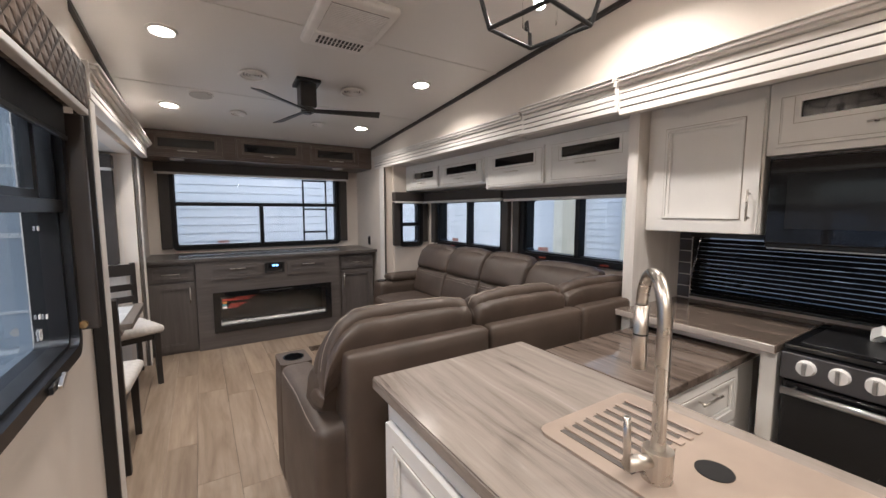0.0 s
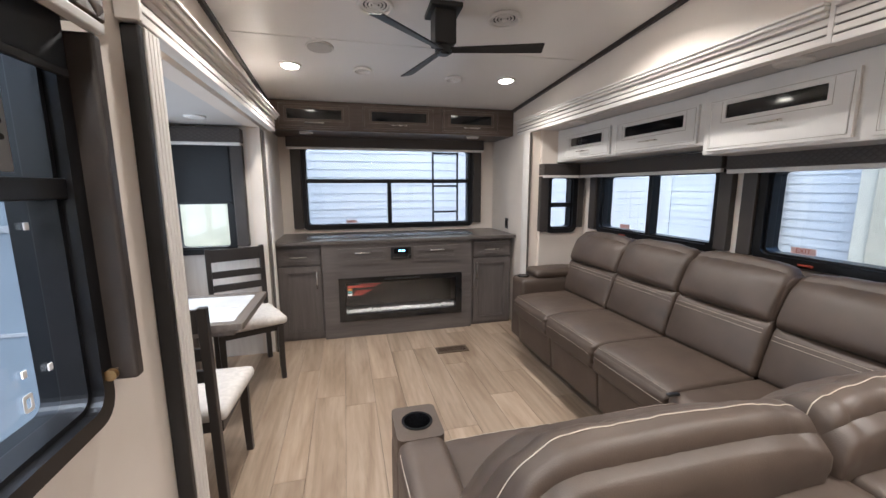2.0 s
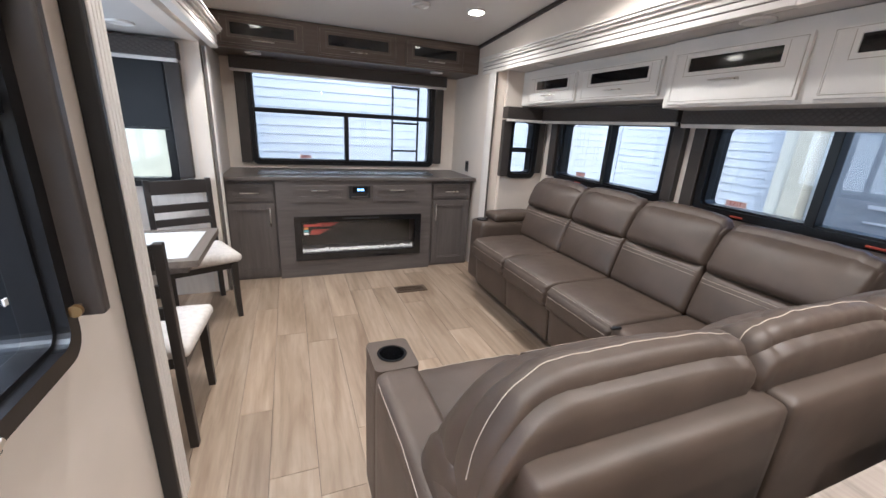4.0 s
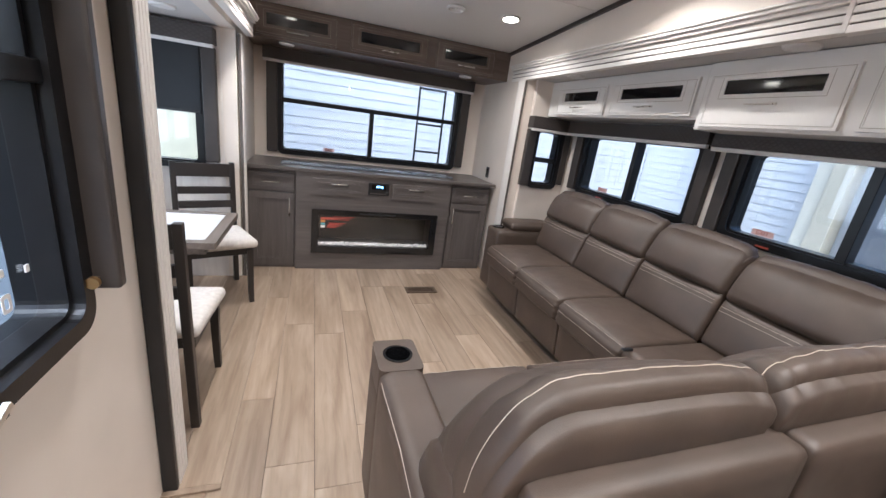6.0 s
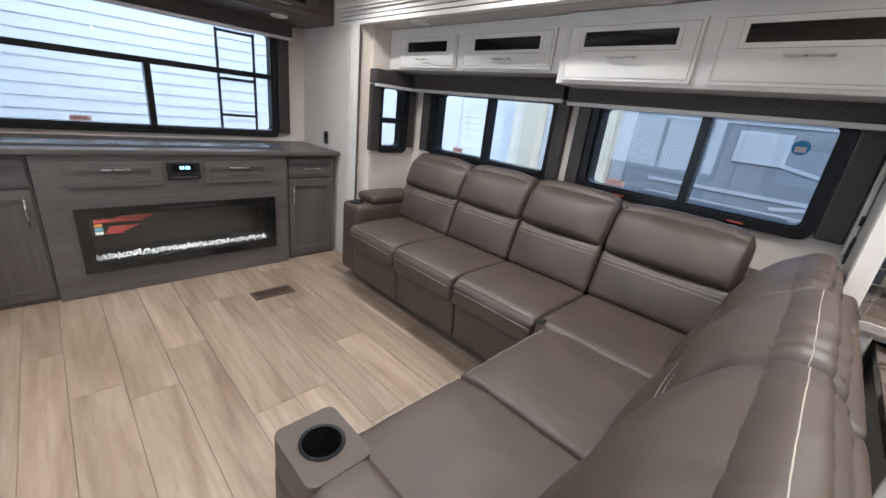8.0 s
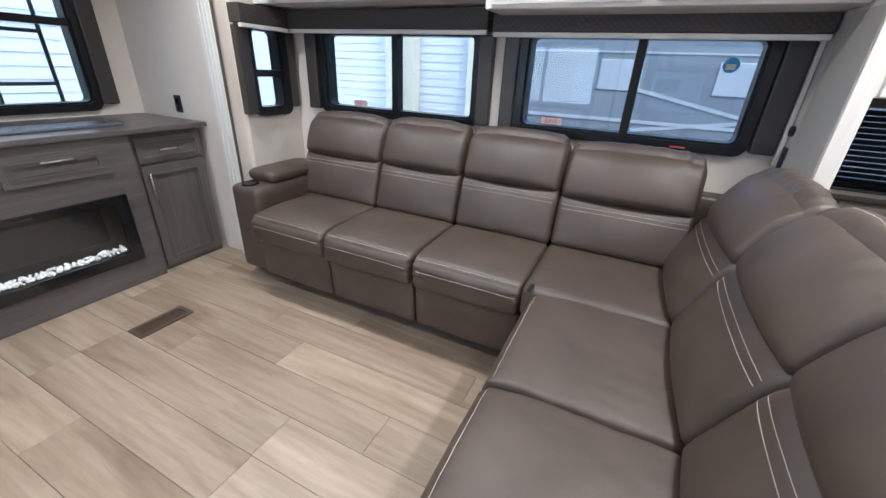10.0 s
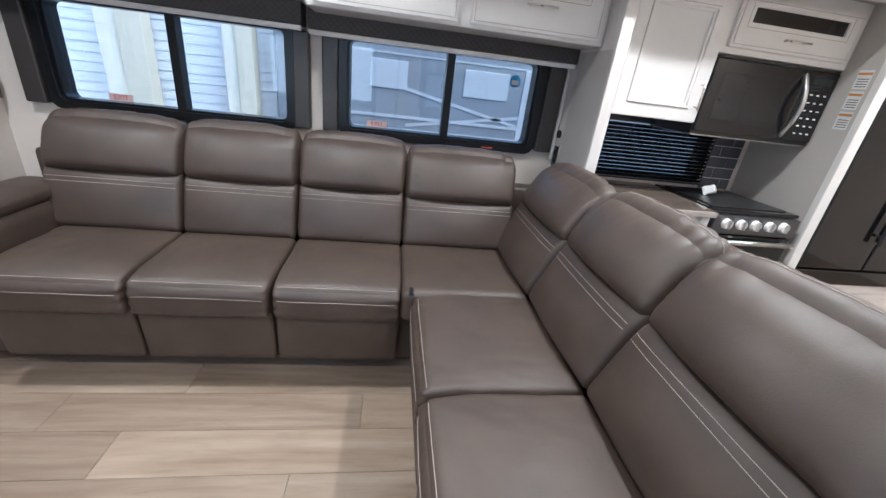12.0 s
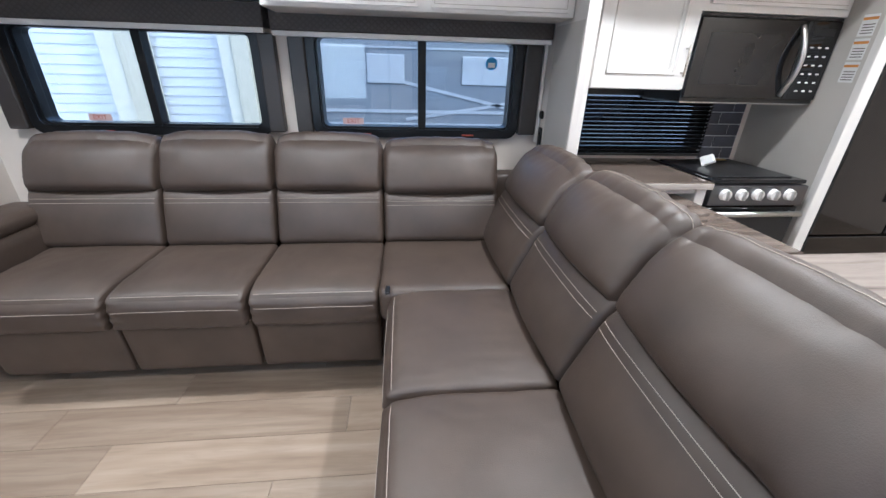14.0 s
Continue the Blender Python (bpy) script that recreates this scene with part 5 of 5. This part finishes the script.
fan = thing("ceiling_fan", (0.90, 3.16, ceil_z(3.16)), "matte black three-blade ceiling fan on a square mount, at rest", "fan")
FCX, FCY = 0.90, 3.16
zt = ceil_z(FCY)
part("mount_plate", turned(box(-0.085, 0.085, -0.085, 0.085, -0.025, 0.0, 0.004), on_ceiling(FCX, FCY)), M_BLACK, fan)
part("motor_housing", box(FCX - 0.058, FCX + 0.058, FCY - 0.058, FCY + 0.058, zt - 0.185, zt - 0.015, 0.008), M_BLACK, fan)
part("hub", disc(0.045, 0.04, (FCX, FCY, zt - 0.20), 28), M_BLACK, fan)
part("hub_cap", disc(0.028, 0.012, (FCX, FCY, zt - 0.224), 24, r2=0.032), M_BLACK, fan)
for ang in (-17, 103, 223):
    bm = box(0.03, 0.53, -0.042, 0.042, -0.004, 0.004, 0.003)
    for v in bm.verts:
        if v.co.x < 0.2:
            v.co.y *= 0.55 + 0.45 * (v.co.x - 0.03) / 0.17
    turned(bm, Matrix.Translation((FCX, FCY, zt - 0.205)) @ pose(0, 0, 0, 0, 0, ang) @ pose(0, 0, 0, -14))
    part("blade", bm, M_BLACK, fan)

# lantern over the island
ln = thing("pendant_lantern", (0.965, 0.90, 1.93), "black open-frame pendant lantern with a clear bulb glass", "lamp")
c = [Vector((0.862, 0.983, 1.93)), Vector((1.045, 1.015, 1.93)), Vector((1.075, 0.825, 1.93)), Vector((0.89, 0.795, 1.93))]
mid = sum(c, Vector()) / 4
tops = [mid + (p - mid) * 1.45 + Vector((0, 0, 0.20)) for p in c]
apex = mid + Vector((0, 0, 0.36))
for k in range(4):
    part("bar", rod(c[k], c[(k + 1) % 4], 0.006, 8), M_BLACK, ln)
    part("bar", rod(tops[k], tops[(k + 1) % 4], 0.006, 8), M_BLACK, ln)
    part("bar", rod(c[k], tops[k], 0.006, 8), M_BLACK, ln)
    part("bar", rod(tops[k], apex, 0.006, 8), M_BLACK, ln)
part("stem", rod(apex, (mid.x, mid.y, ceil_z(mid.y)), 0.007, 10), M_BLACK, ln)
part("canopy", disc(0.06, 0.02, (mid.x, mid.y, ceil_z(mid.y) - 0.011), 28), M_BLACK, ln)
part("socket", disc(0.018, 0.06, (mid.x, mid.y, mid.z + 0.155), 20), M_BLACK, ln)
part("drop_rod", rod((mid.x, mid.y, mid.z + 0.18), apex, 0.005, 8), M_BLACK, ln)
bm = bmesh.new()
prof = [(0.020, 0.135), (0.038, 0.11), (0.045, 0.07), (0.045, 0.005)]
rings = [[bm.verts.new((mid.x + r * math.cos(a), mid.y + r * math.sin(a), mid.z + z)) for a in [2 * math.pi * j / 28 for j in range(28)]] for r, z in prof]
for ra, rb in zip(rings, rings[1:]):
    for j in range(28):
        bm.faces.new((ra[j], ra[(j + 1) % 28], rb[(j + 1) % 28], rb[j]))
M_BULB_GLASS = glass_material("thin_bulb_glass")
M_BULB_GLASS.node_tree.nodes["Principled BSDF"].inputs["IOR"].default_value = 1.06
g = part("bulb_glass", bm, M_BULB_GLASS, ln, "clear glass bulb shade", True)
g.visible_shadow = False
b = part("bulb", turned(cushion(0.030, 0.030, 0.085, 0.015, (0, 0, 0), 6), Matrix.Translation((mid.x, mid.y, mid.z + 0.085))), M_LIGHT, ln, "glowing warm bulb", True)

# ---- floor register ----
rg = thing("floor_register", (1.245, 4.22, 0.0), "brown metal floor air register with slots", "vent")
M_BRONZE = surface("register_brown", (0.10, 0.070, 0.050), 0.45, 0.3)
part("frame", ring_plate((1.10, 1.39, 4.16, 4.29), (1.125, 1.365, 4.185, 4.265), 0.006, "xy", 0.0, 0.008, 0.004, 2), M_BRONZE, rg)
part("well", box(1.122, 1.368, 4.182, 4.268, 0.0, 0.0012), M_BLACK, rg)
for k in range(9):
    part("slat", box(1.126, 1.364, 4.188 + 0.0085 * k, 4.193 + 0.0085 * k, 0.001, 0.005), M_BRONZE, rg)

# ---- dinette ----
M_CHAIR = surface("espresso_wood", (0.022, 0.018, 0.016), 0.4, vary=0.2, stretch=(1, 1, 0.1))
M_SEAT = surface("cream_upholstery", (0.58, 0.54, 0.50), 0.85, vary=0.1, scale=40, grain=700, bump=0.3)
M_TABLE = grained("grey_table_edge", (0.10, 0.082, 0.07), (0.15, 0.125, 0.107), (0.21, 0.18, 0.155), "y", 0.35, 45, 0.05)
M_TABLEIN = surface("white_table_inlay", (0.66, 0.66, 0.66), 0.12, vary=0.05, bump=0)


def dining_chair(at, yaw):
    """Faces -y before it is turned."""
    t = thing("dining_chair", at, "espresso wooden ladder-back dining chair with a cream upholstered seat", "chair", "dining chairs")
    m = Matrix.Translation(at) @ pose(0, 0, 0, 0, 0, yaw)
    def flare(q, u):
        q = q.copy()
        q.x *= 1.0 - 0.11 * (u.y + 1) / 2
        return q
    part("seat", turned(cushion(0.50, 0.45, 0.065, 0.03, (0, 0, 0.012), 12, 0.0, 0.0, flare), m @ Matrix.Translation((0, -0.02, 0.462))), M_SEAT, t, "cream fabric seat", True)
    part("apron", turned(box(-0.20, 0.20, -0.20, 0.18, 0.375, 0.43, 0.004), m), M_CHAIR, t)
    for s in (-1, 1):
        pts = [(s * 0.195, -0.205 - 0.025 * (k / 8) ** 2.5, 0.42 - 0.42 * k / 8) for k in range(9)]
        bm = bmesh.new()
        prev = None
        for k, p in enumerate(pts):
            h = 0.021 - 0.005 * k / 8
            ring = [bm.verts.new((p[0] + dx * h, p[1] + dy * h, p[2])) for dx, dy in ((-1, -1), (1, -1), (1, 1), (-1, 1))]
            if prev:
                for j in range(4):
                    bm.faces.new((prev[j], prev[(j + 1) % 4], ring[(j + 1) % 4], ring[j]))
            else:
                bm.faces.new(ring)
            prev = ring
        bm.faces.new(prev[::-1])
        part("leg", turned(bm, m), M_CHAIR, t)
        bm = box(s * 0.195 - 0.018, s * 0.195 + 0.018, 0.165, 0.205, 0.0, 0.98, 0.004)
        for v in bm.verts:
            v.co.y += 0.09 * max(0.0, (v.co.z - 0.45) / 0.53) + (0.05 * max(0.0, (0.40 - v.co.z) / 0.4) ** 2)
        part("back_post", turned(bm, m), M_CHAIR, t)
    for k, (z, h) in enumerate(((0.92, 0.10), (0.77, 0.055), (0.665, 0.055))):
        y = 0.185 + 0.09 * (z - 0.45) / 0.53
        bm = box(-0.18, 0.18, y - 0.010, y + 0.010, z - h / 2, z + h / 2, 0.003)
        part("back_slat", turned(bm, m), M_CHAIR, t)
    return t


dining_chair((-0.425, 4.17, 0.010), 22)
dining_chair((-0.415, 2.965, 0.010), 180)
TX, TY0, TY1, TZ = -0.222, 3.265, 3.955, 0.722
tb = thing("dining_table", (-0.62, 3.6, 0.010), "grey wooden dining table with a glossy white panelled top", "table")
part("table_edge", ring_plate((-1.06, TX, TY0, TY1), (-1.00, TX - 0.06, TY0 + 0.06, TY1 - 0.06), 0.035, "xy", TZ - 0.035, 0.012, 0.004, 3), M_TABLE, tb)
TM = (TY0 + TY1) / 2
for a, b in ((TY0 + 0.062, TM - 0.003), (TM + 0.003, TY1 - 0.062)):
    part("inlay_panel", box(-0.998, TX - 0.062, a, b, TZ - 0.03, TZ - 0.002, 0.002, 1), M_TABLEIN, tb, "glossy white inlay panel")
part("underframe", box(-1.0, TX - 0.065, TY0 + 0.07, TY1 - 0.07, TZ - 0.09, TZ - 0.034, 0.003), M_TABLE, tb)
for x in (-0.97, -0.60):
    part("leg", box(x - 0.035, x + 0.035, TM - 0.04, TM + 0.04, 0.010, TZ - 0.09, 0.005), M_TABLE, tb)

# small fittings by the large window
t = thing("shade_latch", (-0.20, 2.19, 1.0), "small brass shade tension knob beside the window", "latch")
part("bracket", box(XN, XN + 0.045, 2.056, 2.0765, 1.012, 1.028, 0.003), M_BRONZE, t)
part("knob", turned(disc(0.014, 0.012, (0, 0, 0), 16), Matrix.Translation((XN + 0.040, 2.050, 1.020)) @ pose(0, 0, 0, 90)), surface("brass", (0.45, 0.28, 0.12), 0.3, 0.9), t)
for (nm, x, y, z) in (("window_latch", XN + 0.036, 1.70, 0.92),):
    t = thing(nm, (x, y, z), "black plastic window latch on the frame", "latch")
    part("base", box(XN + 0.030, XN + 0.042, y - 0.05, y + 0.05, z - 0.012, z + 0.012, 0.004), M_BLACK, t)
    part("lever", turned(box(-0.006, 0.006, -0.03, 0.03, -0.006, 0.006, 0.002), Matrix.Translation((XN + 0.05, y + 0.01, z + 0.01)) @ pose(0, 0, 0, 25)), M_NICKEL, t)
M_REDTAG = glow_material("red_release_tag", (0.36, 0.06, 0.035), 0.0)
for y in (3.83, 3.30, 2.45, 1.85):
    t = thing("window_release", (SX - 0.035, y, 1.055), "red emergency release lever on the window frame", "latch", "window releases")
    part("lever", box(SX - 0.040, SX - 0.031, y - 0.035, y + 0.035, 1.048, 1.058, 0.002), M_REDTAG, t)
t = thing("window_release", (0.75, YR - 0.035, 1.018), "black window release lever on the frame", "latch", "window releases")
part("lever", box(0.69, 0.81, YR - 0.042, YR - 0.031, 1.012, 1.026, 0.002), M_BLACK, t)
for (plane, a, b, c2) in (("x", SX + 0.046, 2.52, 1.115), ("x", SX + 0.046, 3.90, 1.115), ("y", YR + 0.046, 0.42, 1.08)):
    t = thing("exit_sign", (a, b, c2) if plane == "x" else (b, a, c2), "small pale exit sticker on the window glass", "sticker", "exit stickers")
    sb = box(a - 0.001, a, b - 0.06, b + 0.06, c2 - 0.018, c2 + 0.018) if plane == "x" else box(b - 0.06, b + 0.06, a - 0.001, a, c2 - 0.018, c2 + 0.018)
    part("sticker", sb, surface("exit_sticker", (0.60, 0.42, 0.40), 0.6, bump=0), t)
    cu = bpy.data.curves.new("exit_text", "FONT")
    cu.body, cu.size, cu.align_x, cu.align_y = "EXIT", 0.036, "CENTER", "CENTER"
    tmp = new("letters", cu)
    me = bpy.data.meshes.new_from_object(tmp)
    bpy.data.objects.remove(tmp)
    me.transform((Matrix.Translation((a - 0.002, b, c2)) @ pose(0, 0, 0, 90, 0, -90)) if plane == "x" else (Matrix.Translation((b, a - 0.002, c2)) @ pose(0, 0, 0, 90)))
    me.materials.clear()
    me.materials.append(M_REDTAG)
    ob = new("letters", me)
    ob.parent = t
    ob.matrix_parent_inverse = t.matrix_basis.inverted()
t = thing("round_sticker", (SX + 0.046, 1.70, 1.43), "round blue and white sticker on the window glass", "sticker")
part("disc", turned(disc(0.034, 0.001, (0, 0, 0), 28), Matrix.Translation((SX + 0.044, 1.72, 1.44)) @ pose(0, 0, 0, 0, 90)), surface("sticker_blue", (0.05, 0.30, 0.62), 0.5, bump=0), t)
part("emblem", box(SX + 0.041, SX + 0.043, 1.70, 1.74, 1.42, 1.445), M_PAPER, t)

# raised plank floor of the dinette slide-out
df = thing("slide_floor_dinette", (-0.56, 3.45, 0.0), "pale oak plank floor of the dinette slide-out with a rounded edge", "floor", kind="structure")
xs = [LX, -0.94, -0.762, -0.584, -0.406, -0.228, -0.052]
for x0, x1 in zip(xs, xs[1:]):
    part("plank", box(x0 + 0.0004, x1 - 0.0004, 2.516 if x0 < -0.3 else 2.388, LY1 - 0.003, 0.0005, 0.010, 0.0035 if x1 > -0.1 else 0.001, 2), M_PLANK, df)
part("end_trim", box(-0.255, -0.050, 2.362, 2.3875, 0.0005, 0.012, 0.005, 3), M_PLANK, df)

# ---- outside ----
GZ = -1.05
M_ASPHALT = surface("asphalt", (0.10, 0.106, 0.112), 0.9, vary=0.25, scale=0.8, grain=60, bump=0.4, spec=0.1)
M_SIDING = surface("white_metal_siding", (0.66, 0.67, 0.68), 0.45, vary=0.04, scale=0.6)
M_POST = surface("beige_column", (0.55, 0.50, 0.38), 0.6, vary=0.06)
M_COACH = surface("dark_grey_coach", (0.17, 0.18, 0.195), 0.3, vary=0.1, scale=0.8)
M_COACHLT = surface("pale_grey_stripe", (0.35, 0.36, 0.37), 0.35)
M_COACHWH = surface("white_coach", (0.70, 0.71, 0.72), 0.4, vary=0.05, scale=0.5)
structure("ground", box(-400, 400, -400, 400, GZ - 0.2, GZ), M_ASPHALT, "grey asphalt lot that reaches the horizon", "ground")


def siding(name, along, at, u0, u1, z1, way):
    t = thing(name, ((u0 + u1) / 2, at, GZ) if along == "x" else (at, (u0 + u1) / 2, GZ), "white building wall of lapped horizontal metal siding", "building")
    z = GZ
    while z < z1:
        bm = box(u0, u1, 0, 0.05, z, z + 0.167) if along == "x" else box(0, 0.05, u0, u1, z, z + 0.167)
        for v in bm.verts:
            top = v.co.z > z + 0.1
            if along == "x":
                v.co.y = at + (0.05 if v.co.y > 0.02 else (0.012 if top else 0.0)) * way
            else:
                v.co.x = at + (0.05 if v.co.x > 0.02 else (0.012 if top else 0.0)) * way
        part("siding_board", bm, M_SIDING, t)
        z += 0.17
    return t


siding("warehouse", "x", 9.7, -1.6, 8.9, 4.6, 1)
siding("warehouse", "y", 8.9, 4.75, 9.7, 4.6, 1)
for y, w in ((7.15, 0.38), (5.25, 0.26)):
    t = thing("column", (8.6, y, GZ), "beige square steel column outside", "column", "outdoor columns")
    part("shaft", box(8.40, 8.70, y - w, y + w * 0.1, GZ, 4.2, 0.01), M_POST, t)
    part("flange", box(8.45, 8.65, y + w * 0.1, y + w, GZ, 4.2, 0.01), surface("pale_beige", (0.66, 0.62, 0.50), 0.6), t)
t = thing("column", (-1.4, 7.4, GZ), "beige panelled column outside the dinette", "column", "outdoor columns")
part("shaft", box(-2.15, -0.55, 7.3, 7.6, GZ, 4.2, 0.01), surface("pale_yellow_panel", (0.66, 0.63, 0.46), 0.6), t)

coach = thing("parked_trailer", (9.700, -1.2, GZ), "dark grey travel trailer with pale stripes parked alongside", "trailer")
part("body", box(8.400, 10.800, -7.0, 4.62, GZ + 0.45, 2.7, 0.06), M_COACH, coach)
part("skirt", box(8.450, 10.700, -9.000, 4.55, GZ + 0.25, GZ + 0.45), M_BLACK, coach)
for z0, z1 in ((0.62, 0.68), (0.40, 0.43), (1.75, 1.78)):
    part("stripe", box(8.385, 8.402, -9.000, 4.1, z0, z1), M_COACHLT, coach, "pale grey stripe")
# Pale grey panes: the colour imitates faint reflections on the window glass.
for y0, y1 in ((2.2, 2.9), (0.2, 1.1), (-2.6, -1.4)):
    part("window", box(8.380, 8.403, y0, y1, 1.15, 1.65, 0.01), M_COACHLT, coach)
part("door", box(8.382, 8.403, -0.8, -0.1, -0.35, 1.75, 0.01), M_COACHLT, coach)
for k, (a, z0) in enumerate(((12, 0.9), (-9, 0.75), (6, 0.2))):
    part("swoosh", turned(box(-0.004, 0.004, -1.6, 1.6, -0.03, 0.03), Matrix.Translation((8.392, 0.9 - 0.3 * k, z0)) @ pose(0, 0, 0, a)), M_COACHLT, coach, "pale swoosh stripe")
for y in (-1.9, -0.9):
    w = part("wheel", turned(disc(0.36, 0.24, (0, 0, 0), 28), Matrix.Translation((8.600, y - 1.5, GZ + 0.36)) @ pose(0, 0, 0, 0, 90)), M_BLACK, coach)
    part("rim", turned(disc(0.2, 0.02, (0, 0, 0), 20), Matrix.Translation((8.470, y - 1.5, GZ + 0.36)) @ pose(0, 0, 0, 0, 90)), M_STEEL, w)

M_SKIN = surface("graphite_outer_skin", (0.20, 0.235, 0.27), 0.15, vary=0.12, scale=1.5)
t = thing("outer_skin", (-0.74, 2.52, 0.0), "graphite grey outer skin of the dinette slide-out with pale stripes", "outer wall", kind="structure")
part("skin", box(LX - 0.10, XN - 0.13, 2.408, 2.416, -0.25, 2.15), M_SKIN, t)
for z0, z1 in ((1.335, 1.355), (1.02, 1.03), (1.62, 1.632)):
    part("stripe", box(LX - 0.10, XN - 0.13, 2.404, 2.408, z0, z1), M_COACHLT, t, "pale grey stripe")
ld = thing("rear_ladder", (1.55, 5.75, GZ), "black tubular ladder on the outside of the rear wall", "ladder")
for x in (1.41, 1.72):
    part("rail", rod((x, 5.70, 0.2), (x, 5.70, 1.88), 0.012, 10), M_BLACK, ld)
    part("standoff", rod((x, 5.70, 0.4), (x, YR + W, 0.4), 0.010, 8), M_BLACK, ld)
for z in (0.5, 0.83, 1.16, 1.475, 1.865):
    part("rung", rod((1.40, 5.70, z), (1.73, 5.70, z), 0.012, 10), M_BLACK, ld)

for (x, y, l, h) in ((-24.0, 28.0, 9.0, 3.2), (-34.0, 24.0, 10.0, 3.4), (-24.0, 40.0, 9.0, 3.3), (-27.0, 3.0, 8.0, 3.0)):
    t = thing("parked_trailer", (x, y, GZ), "white travel trailer parked across the lot", "trailer", "far trailers")
    part("body", box(x - 1.2, x + 1.2, y - l / 2, y + l / 2, GZ + 0.5, GZ + h, 0.12), M_COACHWH, t)
    part("chassis", box(x - 1.0, x + 1.0, y - l / 2 + 0.3, y + l / 2 - 0.3, GZ + 0.3, GZ + 0.5), M_BLACK, t)
    part("stripe", box(x + 1.2, x + 1.212, y - l / 2 + 0.2, y + l / 2 - 0.2, GZ + 1.1, GZ + 1.4), M_COACHLT, t)
    for k in (-1, 1):
        part("window", box(x + 1.195, x + 1.215, y + k * l / 4 - 0.7, y + k * l / 4 + 0.7, GZ + 1.7, GZ + 2.4, 0.01), M_DARKGLASS, t)
        part("wheel", turned(disc(0.36, 0.22, (0, 0, 0), 24), Matrix.Translation((x + 0.95, y + k * 0.5, GZ + 0.36)) @ pose(0, 0, 0, 0, 90)), M_BLACK, t)
M_LINE = surface("road_paint", (0.62, 0.62, 0.60), 0.7, vary=0.15)
for k in range(7):
    y = -4.0 + 4.0 * k
    structure("road_marking", box(-14.0, -6.0, y, y + 0.12, GZ, GZ + 0.004), M_LINE, "white painted parking line", "road marking")
M_LEAF = surface("leaf_green", (0.045, 0.075, 0.030), 0.7, vary=0.35, scale=3)
M_BARK = surface("bark", (0.10, 0.075, 0.055), 0.9, vary=0.3)
rng = random.Random(21)
for k in range(9):
    x, y = -50 + 3.5 * k - 6 * rng.random(), 14 + 6.5 * k + 3 * rng.random()
    h = 7 + 4 * rng.random()
    t = thing("tree", (x, y, GZ), "dark green broadleaf tree at the edge of the lot", "tree", "far trees")
    bm = disc(0.25, h * 0.5, (x, y, GZ + h * 0.25), 10, r2=0.12)
    for j in range(5):
        a = 2 * math.pi * rng.random()
        rod((x, y, GZ + h * 0.4), (x + 1.4 * math.cos(a), y + 1.4 * math.sin(a), GZ + h * 0.65), 0.06, 6, bm)
    part("trunk", bm, M_BARK, t)
    verts, faces = [], []
    for j in range(900):
        a, b, r = 2 * math.pi * rng.random(), math.asin(2 * rng.random() - 1), rng.random() ** 0.4
        lump = 1 + 0.35 * noise.noise(Vector((math.cos(a) * 1.7 + k, math.sin(a) * 1.7, b * 2)))
        p = Vector((x + 2.6 * lump * r * math.cos(a) * math.cos(b), y + 2.6 * lump * r * math.sin(a) * math.cos(b), GZ + h * 0.66 + h * 0.30 * lump * r * math.sin(b)))
        d1 = Vector((rng.uniform(-1, 1), rng.uniform(-1, 1), rng.uniform(-1, 1))).normalized() * 0.32
        d2 = d1.orthogonal().normalized() * 0.22
        n0 = len(verts)
        verts += [p - d1, p + d2, p + d1, p - d2]
        faces.append((n0, n0 + 1, n0 + 2, n0 + 3))
    me = bpy.data.meshes.new("crown")
    me.from_pydata([tuple(v) for v in verts], [], faces)
    me.materials.append(M_LEAF)
    ob = new("crown", me)
    ob.parent = t
    ob.matrix_parent_inverse = t.matrix_basis.inverted()


# ---- floor planks ----
def plank_floor():
    floor = thing("floor", (0.9, 1.4, 0.0), "pale oak vinyl plank floor", "floor", kind="structure")
    w, ln = 0.2, 1.22
    # one known end joint for each row of boards, counted from the row that begins at x = -0.1
    joints = (4.105, 3.66, 3.515, 3.843, 4.312, 3.097, 3.95, 3.41, 3.71, 3.27, 2.65)
    shared = {}
    rng = random.Random(4)
    for i in range(-5, 11):
        x0 = -0.1 + i * w
        lo = YF if x0 > XL - 0.25 else LY0
        y = (joints[i] if i >= 0 else LY0 + ln * rng.random()) - 7 * ln
        while y < YR:
            a, b = max(y, lo), min(y + ln, YR)
            if b - a > 0.05:
                key = round(b - a, 3)
                if key not in shared:
                    bm = box(0.0007, w - 0.0007, 0.0007, b - a - 0.0007, -0.008, 0.0, 0.0012, 1)
                    me = bpy.data.meshes.new("plank")
                    bm.to_mesh(me)
                    bm.free()
                    me.materials.append(M_PLANK)
                    shared[key] = me
                ob = new("plank", shared[key])
                ob.parent = floor
                ob.matrix_parent_inverse = floor.matrix_basis.inverted()
                ob.location = (x0, a, 0.0)
            y += ln


plank_floor()
